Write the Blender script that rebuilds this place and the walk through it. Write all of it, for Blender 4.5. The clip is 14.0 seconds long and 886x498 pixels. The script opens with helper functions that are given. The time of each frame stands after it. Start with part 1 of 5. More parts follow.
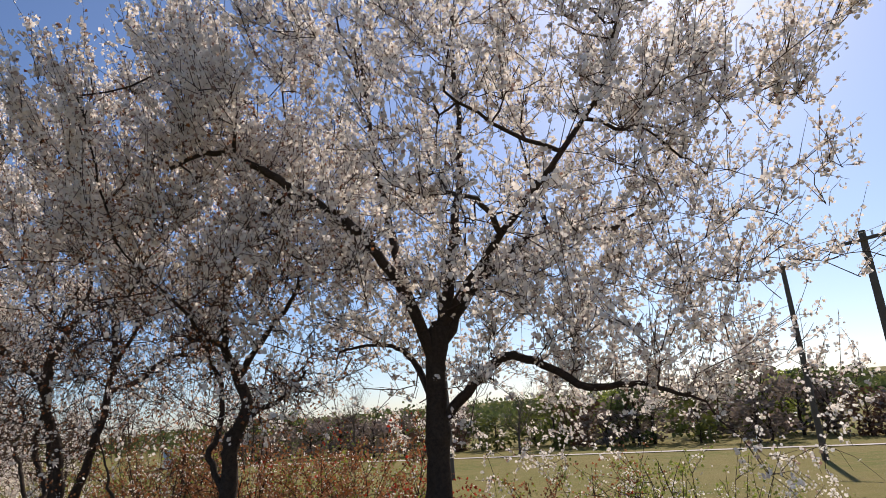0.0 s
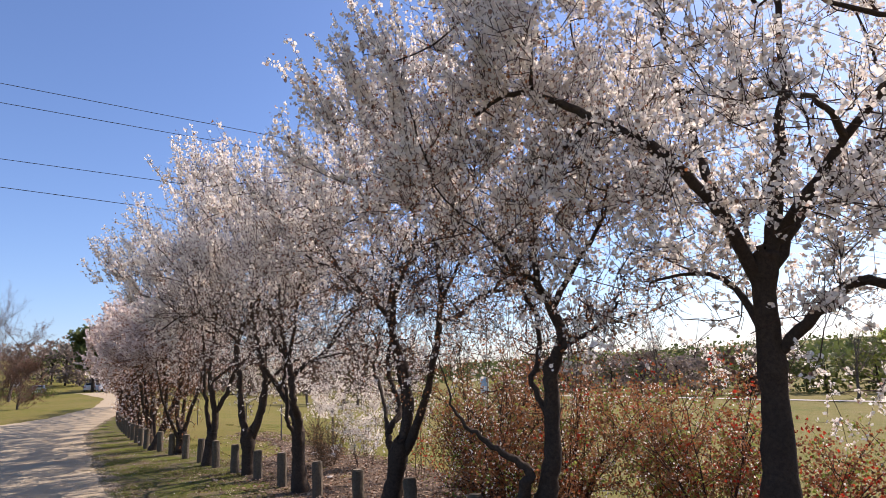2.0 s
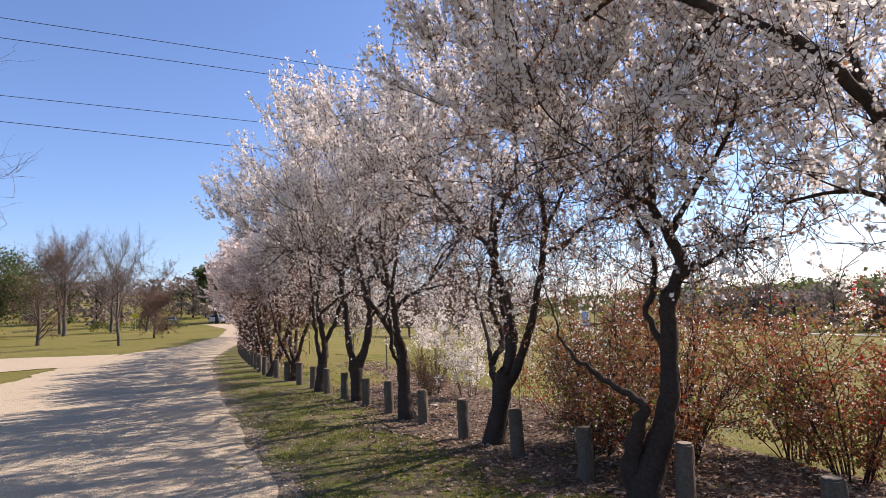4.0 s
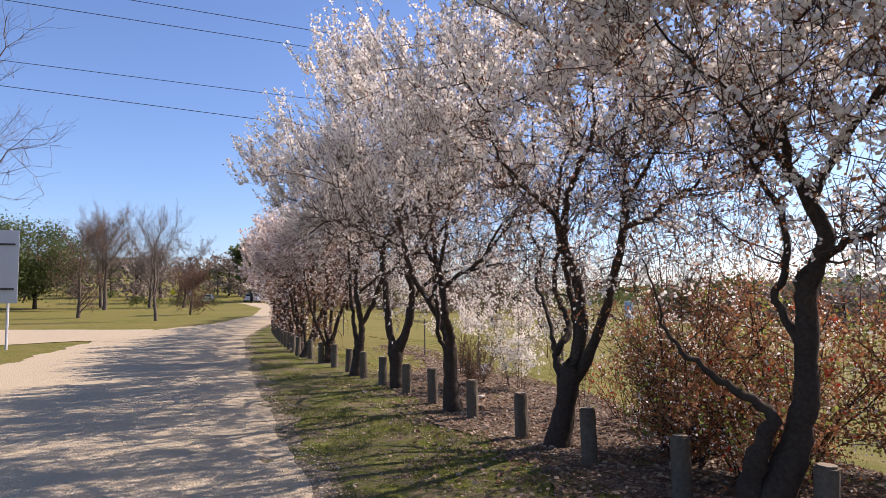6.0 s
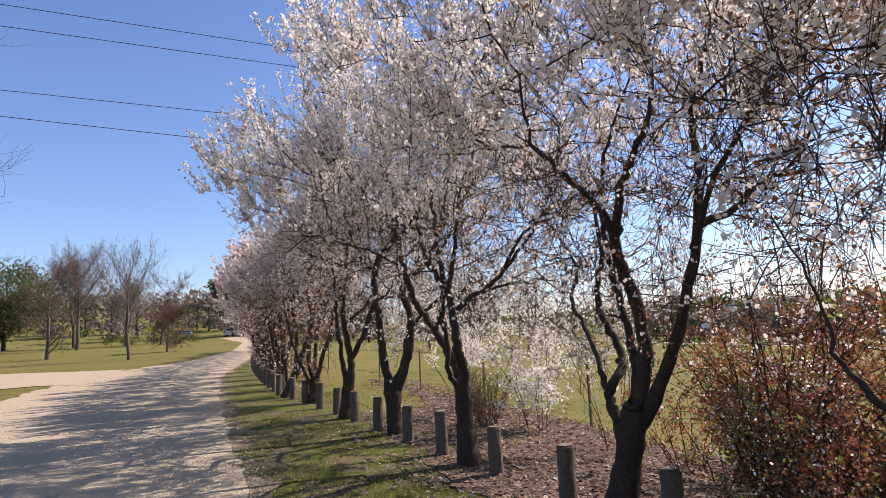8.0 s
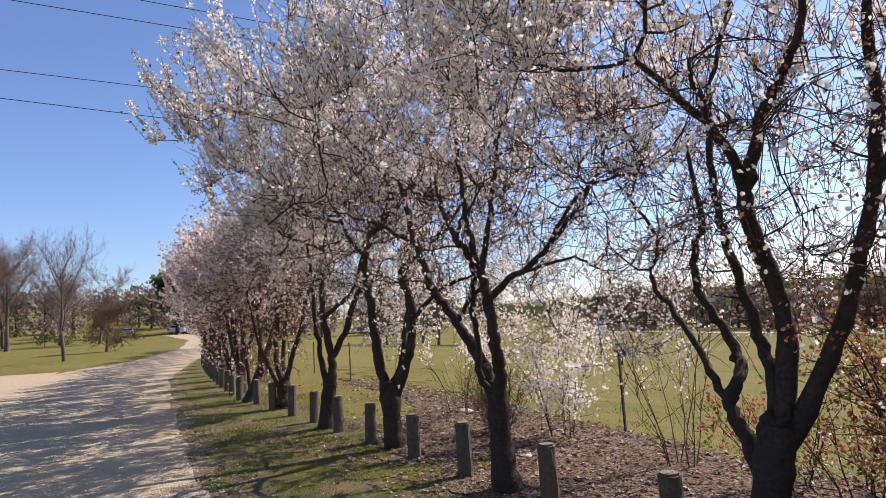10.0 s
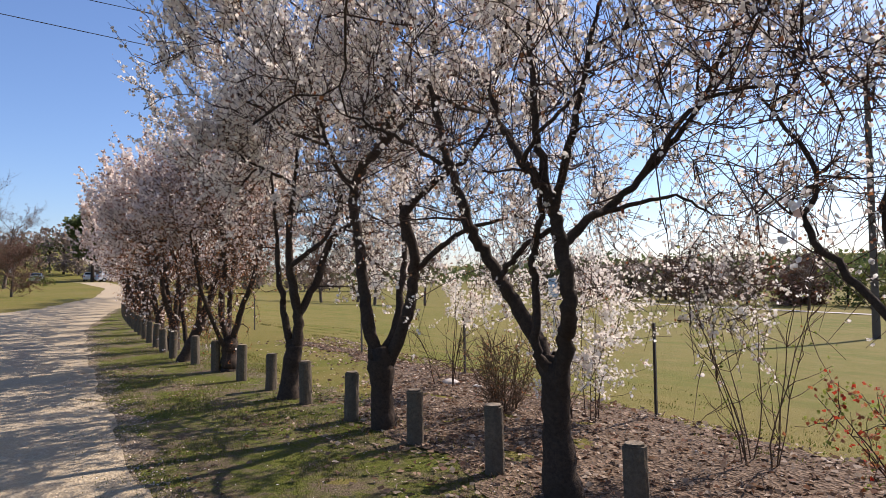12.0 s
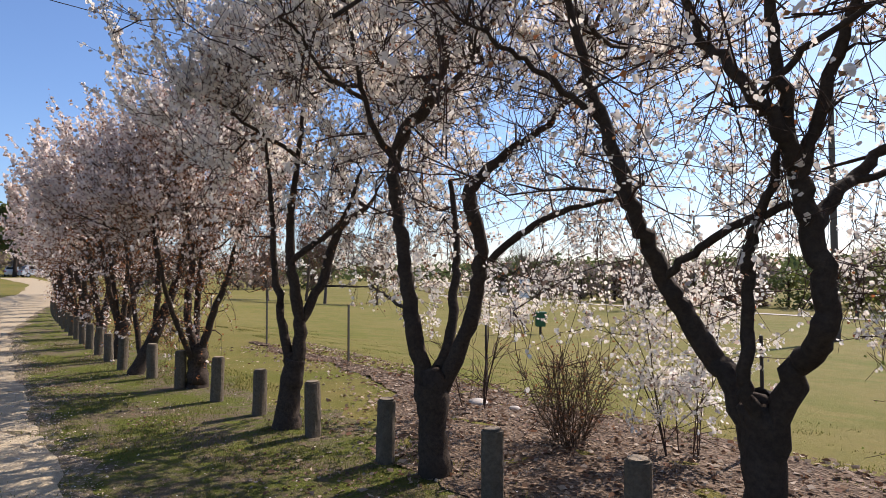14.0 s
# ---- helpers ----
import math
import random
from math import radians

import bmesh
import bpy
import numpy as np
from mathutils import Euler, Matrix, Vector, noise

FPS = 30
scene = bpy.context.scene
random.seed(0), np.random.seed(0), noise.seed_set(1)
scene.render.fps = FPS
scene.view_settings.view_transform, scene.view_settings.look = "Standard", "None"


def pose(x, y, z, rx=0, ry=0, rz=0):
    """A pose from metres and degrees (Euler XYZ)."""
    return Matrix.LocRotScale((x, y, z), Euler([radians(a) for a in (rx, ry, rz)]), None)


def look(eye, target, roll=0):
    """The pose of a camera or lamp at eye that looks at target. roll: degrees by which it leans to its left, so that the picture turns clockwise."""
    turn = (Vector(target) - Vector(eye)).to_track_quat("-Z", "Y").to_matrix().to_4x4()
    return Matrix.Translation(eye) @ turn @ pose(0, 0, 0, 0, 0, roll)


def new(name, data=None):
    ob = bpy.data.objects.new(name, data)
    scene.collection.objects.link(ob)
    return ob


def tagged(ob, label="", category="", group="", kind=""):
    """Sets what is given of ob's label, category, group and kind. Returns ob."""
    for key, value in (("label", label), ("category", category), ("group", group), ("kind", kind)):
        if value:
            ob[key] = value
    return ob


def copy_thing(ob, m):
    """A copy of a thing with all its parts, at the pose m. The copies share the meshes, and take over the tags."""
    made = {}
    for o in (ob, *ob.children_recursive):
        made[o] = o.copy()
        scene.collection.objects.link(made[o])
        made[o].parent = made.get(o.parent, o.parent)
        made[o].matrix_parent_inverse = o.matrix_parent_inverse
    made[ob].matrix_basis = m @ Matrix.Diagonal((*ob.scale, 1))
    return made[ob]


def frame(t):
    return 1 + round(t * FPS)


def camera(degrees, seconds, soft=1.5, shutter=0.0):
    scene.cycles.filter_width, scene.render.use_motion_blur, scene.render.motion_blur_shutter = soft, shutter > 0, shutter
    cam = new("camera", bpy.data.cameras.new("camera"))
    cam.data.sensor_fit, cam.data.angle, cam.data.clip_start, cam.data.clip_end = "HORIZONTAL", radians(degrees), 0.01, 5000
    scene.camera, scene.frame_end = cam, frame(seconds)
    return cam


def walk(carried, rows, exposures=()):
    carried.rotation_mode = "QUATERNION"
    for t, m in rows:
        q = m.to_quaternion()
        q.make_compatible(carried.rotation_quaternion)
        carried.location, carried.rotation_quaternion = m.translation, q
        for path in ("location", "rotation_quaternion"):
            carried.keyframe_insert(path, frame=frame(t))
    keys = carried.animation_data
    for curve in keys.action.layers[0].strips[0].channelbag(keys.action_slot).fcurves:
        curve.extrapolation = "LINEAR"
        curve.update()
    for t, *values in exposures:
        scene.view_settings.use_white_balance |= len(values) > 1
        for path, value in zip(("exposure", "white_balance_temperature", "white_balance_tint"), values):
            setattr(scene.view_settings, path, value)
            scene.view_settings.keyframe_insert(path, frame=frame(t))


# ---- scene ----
cam = camera(71.0, 14.0, 0.3)
METRES, EYE, TILT, LEAN, TURN = 8.0, 1.6, 0.0, 0.0, 0.0
ROWS = [
    (0.0, 0.0, 0.0, 0.0, 1.2, 15.33, 4.38),
    (0.5, 0.002, 0.0002, -0.0017, 2.04, 13.73, 3.74),
    (1.0, -0.0013, -0.0085, -0.0016, 11.01, 12.85, 3.39),
    (1.5, -0.0104, 0.0011, -0.0025, 20.46, 12.3, 2.73),
    (2.0, -0.0177, 0.0012, -0.0033, 27.6, 11.19, 2.62),
    (2.5, -0.0232, 0.0044, -0.003, 31.97, 9.33, 2.6),
    (3.0, -0.0249, 0.0081, -0.004, 35.31, 7.9, 3.2),
    (5.5, -0.1043, 0.0752, -0.012, 37.86, 4.15, 0.98),
    (6.0, -0.1375, 0.0967, -0.0136, 39.44, 4.43, 0.65),
    (6.5, -0.1739, 0.1212, -0.0104, 35.72, 5.46, 2.12),
    (7.0, -0.2052, 0.153, -0.0091, 37.8, 6.93, 1.25),
    (7.5, -0.2423, 0.1843, -0.0124, 39.45, 7.42, 1.03),
    (8.0, -0.2792, 0.2148, -0.0132, 37.99, 6.92, 2.5),
    (10.5, -0.5005, 0.3357, -0.0118, 32.3, 5.95, 2.44),
    (11.0, -0.5423, 0.3639, -0.0127, 31.45, 5.94, 0.68),
    (11.5, -0.5907, 0.3827, -0.0182, 31.46, 4.46, -1.18),
    (12.0, -0.6362, 0.4115, -0.0188, 27.04, 2.28, 0.78),
    (12.5, -0.6851, 0.4377, -0.0189, 27.96, 1.8, -0.81),
    (13.0, -0.7345, 0.463, -0.0182, 23.42, -0.39, 0.15),
    (13.5, -0.7758, 0.4907, -0.0198, 23.37, 0.62, 0.57),
    (14.0, -0.8206, 0.5199, -0.0194, 21.84, 2.16, 0.16),
]
walk(cam, [(t, pose(0, 0, EYE, TILT, LEAN, TURN) @ pose(METRES * x, METRES * y, METRES * z, 90 + pitch, roll, yaw)) for t, x, y, z, yaw, pitch, roll in ROWS],
     exposures=[(0.0, 0.22, 6650, 18), (0.8, 0.10, 6650, 19), (1.6, 0.55, 6550, 22), (2.5, 0.80, 6450, 25), (8.0, 0.74, 6450, 24), (12.0, 0.63, 6450, 21), (14.0, 0.66, 6400, 19)])

# ---- light ----
SUN_YAW, SUN_UP = -25.0, 40.0
sun = new("sun", bpy.data.lights.new("sun", "SUN"))
sun.data.energy, sun.data.angle, sun.data.color = 5.0, radians(0.53), (1.0, 0.92, 0.80)
_dir = Vector((-math.sin(radians(SUN_YAW)) * math.cos(radians(SUN_UP)), math.cos(radians(SUN_YAW)) * math.cos(radians(SUN_UP)), math.sin(radians(SUN_UP))))
sun.matrix_world = look(_dir * 60, (0, 0, 0))
world = bpy.data.worlds.new("world")
scene.world = world
world.use_nodes = True
_sky = world.node_tree.nodes.new("ShaderNodeTexSky")
_sky.sky_type, _sky.sun_disc = "NISHITA", False
_sky.sun_elevation, _sky.sun_rotation = radians(SUN_UP), radians(-SUN_YAW)
_sky.air_density, _sky.dust_density, _sky.ozone_density = 1.0, 0.6, 6.5
_bg = world.node_tree.nodes["Background"]
_bg.inputs["Strength"].default_value = 0.106
world.node_tree.links.new(_sky.outputs[0], _bg.inputs[0])

# ---- the plan: a runs along the row of trees, c across it to the field side ----
ROW = radians(57.0)
AX, CX = Vector((-math.sin(ROW), math.cos(ROW), 0)), Vector((math.cos(ROW), math.sin(ROW), 0))


def gz(a, c):
    """Height of the ground: level along the row, falling away into the field, rising far off."""
    d = np.maximum(0.0, np.asarray(c, float) - 4.9)
    fall = -2.4 * (1 - np.exp(-d / 20.0)) + np.minimum(14.0, 0.00012 * np.maximum(0.0, d - 80.0) ** 2)
    far = np.hypot(np.asarray(a, float), np.minimum(c, 0.0))
    r = np.clip(far - 35.0, 0.0, 95.0)
    rise = (0.00013 * r * r + 0.07 * np.clip(far - 125.0, 0.0, 200.0)) * np.exp(-d / 15.0)
    return fall + rise


def at(a, c, z=0.0):
    p = AX * a + CX * c
    return Vector((p.x, p.y, z + float(gz(a, c))))


def plan(x, y):
    return x * AX.x + y * AX.y, x * CX.x + y * CX.y


# ---- materials ----
def material(name, colour, rough=0.8, spec=0.3):
    m = bpy.data.materials.new(name)
    m.use_nodes = True
    b = m.node_tree.nodes["Principled BSDF"]
    b.inputs["Base Color"].default_value = (*colour, 1)
    b.inputs["Roughness"].default_value = rough
    b.inputs["Specular IOR Level"].default_value = spec
    return m


def node(m, kind, **values):
    n = m.node_tree.nodes.new(kind)
    for key, value in values.items():
        n.inputs[key].default_value = value
    return n


def link(m, a, b):
    m.node_tree.links.new(a, b)


def coords(m):
    return node(m, "ShaderNodeTexCoord").outputs["Object"]


def noise_of(m, scale, detail=4.0, rough=0.6, vector=None):
    n = node(m, "ShaderNodeTexNoise", Scale=scale, Detail=detail, Roughness=rough)
    link(m, vector or coords(m), n.inputs["Vector"])
    return n.outputs["Fac"]


def ramp(m, fac, *stops):
    n = m.node_tree.nodes.new("ShaderNodeValToRGB")
    e = n.color_ramp.elements
    while len(e) < len(stops):
        e.new(0.5)
    for k, (p, col) in enumerate(stops):
        e[k].position, e[k].color = p, (*col, 1)
    link(m, fac, n.inputs["Fac"])
    return n.outputs["Color"]


def mix(m, fac, a, b, how="MIX"):
    n = m.node_tree.nodes.new("ShaderNodeMix")
    n.data_type, n.blend_type = "RGBA", how
    for socket, value in ((n.inputs[0], fac), (n.inputs[6], a), (n.inputs[7], b)):
        if isinstance(value, bpy.types.NodeSocket):
            link(m, value, socket)
        elif isinstance(value, tuple):
            socket.default_value = (*value, 1)
        else:
            socket.default_value = value
    return n.outputs[2]


def bump(m, height, strength, distance):
    n = node(m, "ShaderNodeBump", Strength=strength, Distance=distance)
    link(m, height, n.inputs["Height"])
    b = m.node_tree.nodes["Principled BSDF"]
    link(m, n.outputs["Normal"], b.inputs["Normal"])


def paint(m, colour):
    link(m, colour, m.node_tree.nodes["Principled BSDF"].inputs["Base Color"])
    return m


def bark_material(name, dark, pale):
    m = material(name, dark, 0.9, 0.15)
    fine = noise_of(m, 38.0, 5.0, 0.7)
    wide = noise_of(m, 5.0, 3.0)
    paint(m, mix(m, wide, ramp(m, fine, (0.3, dark), (0.7, pale)), dark, "MIX"))
    bump(m, fine, 0.8, 0.012)
    return m


def petal_material(name, stops, translucent):
    m = material(name, stops[0], 0.7, 0.2)
    nt = m.node_tree
    geo = node(m, "ShaderNodeNewGeometry")
    spread = 0.86 / max(1, len(stops) - 2)
    col = ramp(m, geo.outputs["Random Per Island"], *[(min(1.0, k * spread), s) for k, s in enumerate(stops)])
    paint(m, col)
    back = node(m, "ShaderNodeBsdfTranslucent")
    link(m, col, back.inputs["Color"])
    blend = node(m, "ShaderNodeMixShader", Fac=translucent)
    link(m, nt.nodes["Principled BSDF"].outputs[0], blend.inputs[1])
    link(m, back.outputs[0], blend.inputs[2])
    link(m, blend.outputs[0], nt.nodes["Material Output"].inputs["Surface"])
    return m


BARK = bark_material("plum_bark", (0.034, 0.025, 0.019), (0.115, 0.084, 0.061))
TWIG = bark_material("plum_twig", (0.045, 0.028, 0.022), (0.12, 0.075, 0.055))
BROWNTWIG = bark_material("brown_twig", (0.10, 0.068, 0.043), (0.24, 0.165, 0.11))
GREYBARK = bark_material("grey_bark", (0.09, 0.07, 0.055), (0.20, 0.165, 0.13))
PETAL = petal_material("white_petals", [(0.94, 0.90, 0.83), (0.86, 0.79, 0.71), (0.93, 0.88, 0.80), (0.30, 0.17, 0.12)], 0.43)
PINK = petal_material("pinkish_petals", [(0.88, 0.79, 0.72), (0.72, 0.60, 0.53), (0.88, 0.80, 0.73), (0.26, 0.14, 0.10)], 0.46)
RUST = petal_material("rust_leaves", [(0.32, 0.10, 0.045), (0.39, 0.155, 0.058), (0.25, 0.12, 0.05), (0.42, 0.25, 0.15), (0.18, 0.058, 0.036)], 0.45)
SCARLET = petal_material("scarlet_leaves", [(0.50, 0.035, 0.02), (0.42, 0.07, 0.03)], 0.45)
LIME = petal_material("young_leaves", [(0.30, 0.34, 0.07), (0.20, 0.25, 0.055), (0.38, 0.36, 0.10)], 0.5)
PINE = petal_material("pine_needles", [(0.075, 0.10, 0.032), (0.105, 0.13, 0.042), (0.13, 0.145, 0.05)], 0.35)
BRUSH = petal_material("winter_brush", [(0.20, 0.16, 0.13), (0.25, 0.19, 0.155), (0.17, 0.145, 0.11), (0.27, 0.21, 0.17)], 0.3)
RUSSET = petal_material("russet_twigs", [(0.17, 0.085, 0.05), (0.14, 0.08, 0.055), (0.20, 0.11, 0.06)], 0.1)
OLIVE = petal_material("olive_foliage", [(0.10, 0.12, 0.03), (0.14, 0.15, 0.035), (0.075, 0.09, 0.03)], 0.25)
LITTER = petal_material("fallen_leaves", [(0.18, 0.11, 0.068), (0.27, 0.18, 0.118), (0.48, 0.39, 0.295), (0.09, 0.05, 0.032), (0.25, 0.13, 0.078)], 0.3)
BLADE = petal_material("grass_blades", [(0.115, 0.135, 0.024), (0.15, 0.155, 0.034), (0.24, 0.195, 0.075), (0.09, 0.115, 0.022)], 0.35)


def grass_material():
    m = material("grass", (0.14, 0.15, 0.04), 0.95, 0.1)
    fine, wide, patch = noise_of(m, 55.0, 6.0, 0.75), noise_of(m, 1.1, 4.0), noise_of(m, 0.11, 3.0)
    green = ramp(m, fine, (0.3, (0.055, 0.066, 0.010)), (0.55, (0.118, 0.126, 0.020)), (0.8, (0.195, 0.182, 0.041)))
    dry = ramp(m, fine, (0.3, (0.120, 0.098, 0.026)), (0.75, (0.235, 0.192, 0.064)))
    where = ramp(m, wide, (0.42, (0, 0, 0)), (0.66, (1, 1, 1)))
    where2 = ramp(m, patch, (0.38, (0.1, 0.1, 0.1)), (0.60, (0.8, 0.8, 0.8)))
    paint(m, mix(m, where2, mix(m, where, green, dry), dry))
    bump(m, fine, 0.7, 0.03)
    return m


def gravel_material():
    m = material("gravel", (0.42, 0.36, 0.29), 0.95, 0.15)
    vor = node(m, "ShaderNodeTexVoronoi", Scale=42.0)
    link(m, coords(m), vor.inputs["Vector"])
    wide, fine, patch = noise_of(m, 0.9, 4.0), noise_of(m, 90.0, 4.0, 0.7), noise_of(m, 7.0, 5.0, 0.65)
    stone = ramp(m, vor.outputs["Color"], (0.1, (0.235, 0.195, 0.14)), (0.5, (0.37, 0.315, 0.225)), (0.95, (0.53, 0.465, 0.35)))
    earth = ramp(m, fine, (0.3, (0.31, 0.245, 0.155)), (0.7, (0.475, 0.385, 0.25)))
    paint(m, mix(m, ramp(m, patch, (0.4, (0, 0, 0)), (0.62, (1, 1, 1))), earth, mix(m, wide, stone, earth)))
    bump(m, vor.outputs["Distance"], 0.7, 0.012)
    return m


def litter_material():
    m = material("litter_soil", (0.2, 0.14, 0.1), 0.95, 0.1)
    vor = node(m, "ShaderNodeTexVoronoi", Scale=34.0)
    link(m, coords(m), vor.inputs["Vector"])
    fine, wide = noise_of(m, 60.0, 5.0, 0.7), noise_of(m, 1.6, 4.0)
    leaf = ramp(m, vor.outputs["Color"], (0.1, (0.052, 0.032, 0.021)), (0.5, (0.13, 0.082, 0.053)), (0.9, (0.29, 0.21, 0.145)))
    paint(m, mix(m, fine, leaf, mix(m, wide, (0.055, 0.042, 0.031), (0.130, 0.100, 0.072))))
    bump(m, vor.outputs["Distance"], 1.0, 0.02)
    return m


def verge_material():
    m = material("worn_verge", (0.12, 0.11, 0.05), 0.95, 0.1)
    fine, wide, edge = noise_of(m, 70.0, 6.0, 0.75), noise_of(m, 1.7, 5.0, 0.65), noise_of(m, 9.0, 5.0, 0.7)
    green = ramp(m, fine, (0.3, (0.060, 0.074, 0.013)), (0.55, (0.135, 0.150, 0.026)), (0.8, (0.23, 0.215, 0.056)))
    earth = ramp(m, fine, (0.28, (0.085, 0.062, 0.040)), (0.55, (0.195, 0.150, 0.098)), (0.8, (0.34, 0.28, 0.20)))
    where = ramp(m, mix(m, 0.45, wide, edge), (0.455, (0, 0, 0)), (0.575, (1, 1, 1)))
    paint(m, mix(m, where, green, earth))
    bump(m, fine, 1.0, 0.035)
    return m


def earth_material():
    m = material("bare_earth", (0.25, 0.2, 0.14), 0.95, 0.1)
    fine, mid, wide = noise_of(m, 80.0, 6.0, 0.75), noise_of(m, 14.0, 5.0, 0.7), noise_of(m, 1.4, 4.0)
    grit = ramp(m, fine, (0.3, (0.14, 0.105, 0.068)), (0.55, (0.26, 0.205, 0.14)), (0.8, (0.42, 0.355, 0.26)))
    weed = ramp(m, fine, (0.3, (0.065, 0.070, 0.016)), (0.7, (0.17, 0.16, 0.05)))
    where = ramp(m, mix(m, 0.5, mid, wide), (0.50, (0, 0, 0)), (0.60, (1, 1, 1)))
    paint(m, mix(m, where, grit, weed))
    bump(m, fine, 1.0, 0.02)
    return m


VERGE, EARTH = verge_material(), earth_material()
PEBBLE = petal_material("loose_gravel", [(0.36, 0.29, 0.21), (0.46, 0.38, 0.28), (0.55, 0.47, 0.36), (0.27, 0.21, 0.15)], 0.0)
GRASS, GRAVEL, SOIL = grass_material(), gravel_material(), litter_material()
POSTWOOD = bark_material("weathered_timber", (0.085, 0.068, 0.048), (0.21, 0.175, 0.13))
STEEL = material("dark_steel", (0.035, 0.03, 0.028), 0.6, 0.4)
POLEWOOD = bark_material("pole_timber", (0.10, 0.085, 0.07), (0.19, 0.165, 0.14))
WIRE = material("cable", (0.03, 0.03, 0.035), 0.6)
PALE = material("galvanised", (0.45, 0.46, 0.47), 0.5, 0.4)
GREEN = material("green_plastic", (0.012, 0.11, 0.055), 0.45, 0.5)
SIGNBLUE = material("sign_blue", (0.32, 0.48, 0.66), 0.5)
SIGNWHITE = material("sign_white", (0.75, 0.78, 0.80), 0.5)
YELLOW = material("yellow_paint", (0.75, 0.62, 0.04), 0.5)
CARWHITE = material("white_car_paint", (0.78, 0.79, 0.80), 0.25, 0.5)
GLASS = material("car_glass", (0.02, 0.025, 0.03), 0.08, 0.6)
RUBBER = material("tyre_rubber", (0.02, 0.02, 0.02), 0.8)
LENS = material("tail_lamp", (0.45, 0.02, 0.02), 0.3)
STONE = material("pale_stone", (0.46, 0.42, 0.37), 0.9)


# ---- mesh helpers ----
def mesh_of(name, verts, faces, mat, smooth=False):
    """A mesh from arrays: verts (n, 3); faces, arrays (m, k) of one size each."""
    me = bpy.data.meshes.new(name)
    groups = [np.asarray(g, np.int32) for g in (faces if isinstance(faces, list) else [faces]) if len(g)]
    verts = np.asarray(verts, np.float32)
    me.vertices.add(len(verts))
    me.vertices.foreach_set("co", verts.ravel())
    loops = np.concatenate([g.ravel() for g in groups])
    counts = np.concatenate([np.full(len(g), g.shape[1], np.int32) for g in groups])
    starts = np.concatenate([[0], np.cumsum(counts)[:-1]]).astype(np.int32)
    me.loops.add(len(loops))
    me.loops.foreach_set("vertex_index", loops)
    me.polygons.add(len(counts))
    me.polygons.foreach_set("loop_start", starts)
    if smooth:
        me.polygons.foreach_set("use_smooth", np.ones(len(counts), bool))
    me.update(calc_edges=True)
    me.materials.append(mat)
    return me


def part_of(name, me, parent, label=""):
    ob = new(name, me)
    ob.parent = parent
    return tagged(ob, label)


def part(name, bm, mat, parent, label=""):
    me = bpy.data.meshes.new(name)
    bm.to_mesh(me)
    bm.free()
    me.materials.append(mat)
    return part_of(name, me, parent, label)


def empty(name, p, turn=0.0):
    ob = new(name)
    ob.empty_display_size = 0.2
    ob.matrix_world = Matrix.Translation(p) @ Matrix.Rotation(turn, 4, "Z")
    return ob


def box(bm, x, y, z, sx, sy, sz, bevel=0.0):
    r = bmesh.ops.create_cube(bm, size=1.0, matrix=Matrix.Translation((x, y, z)) @ Matrix.Diagonal((sx, sy, sz, 1)))
    if bevel:
        edges = list({e for v in r["verts"] for e in v.link_edges})
        bmesh.ops.bevel(bm, geom=edges, offset=bevel, segments=2, affect="EDGES")


def rod(bm, p, q, r1, r2, sides=10):
    p, q = Vector(p), Vector(q)
    m = Matrix.Translation((p + q) / 2) @ (q - p).to_track_quat("Z", "Y").to_matrix().to_4x4()
    bmesh.ops.create_cone(bm, cap_ends=True, segments=sides, radius1=r1, radius2=r2, depth=(q - p).length, matrix=m)


class Tubes:
    """Collects tapered round branches into one mesh."""

    def __init__(self):
        self.v, self.f, self.n = [], [], 0

    def batch(self, pts, radii, sides):
        """pts (s, n, 3), radii (s, n): s branches of n points each."""
        pts, radii = np.asarray(pts, float), np.asarray(radii, float)
        s, n, _ = pts.shape
        d = np.gradient(pts, axis=1)
        d /= np.linalg.norm(d, axis=2, keepdims=True) + 1e-9
        ref = np.where(np.abs(d[:, :1, 2:3]) > 0.8, np.array([1.0, 0, 0]), np.array([0, 0, 1.0]))
        e1 = np.cross(d, np.broadcast_to(ref, d.shape))
        e1 /= np.linalg.norm(e1, axis=2, keepdims=True) + 1e-9
        e2 = np.cross(d, e1)
        ang = np.arange(sides) * 2 * np.pi / sides
        ring = e1[:, :, None, :] * np.cos(ang)[None, None, :, None] + e2[:, :, None, :] * np.sin(ang)[None, None, :, None]
        v = pts[:, :, None, :] + ring * radii[:, :, None, None]
        idx = np.arange(s * n * sides).reshape(s, n, sides) + self.n
        a, b = idx[:, :-1, :], idx[:, 1:, :]
        f = np.stack([a, np.roll(a, -1, 2), np.roll(b, -1, 2), b], -1).reshape(-1, 4)
        self.v.append(v.reshape(-1, 3))
        self.f.append(f)
        self.n += s * n * sides

    def one(self, pts, radii, sides):
        self.batch(np.asarray(pts)[None], np.asarray(radii)[None], sides)

    def mesh(self, name, mat):
        return mesh_of(name, np.concatenate(self.v), np.concatenate(self.f), mat, True)


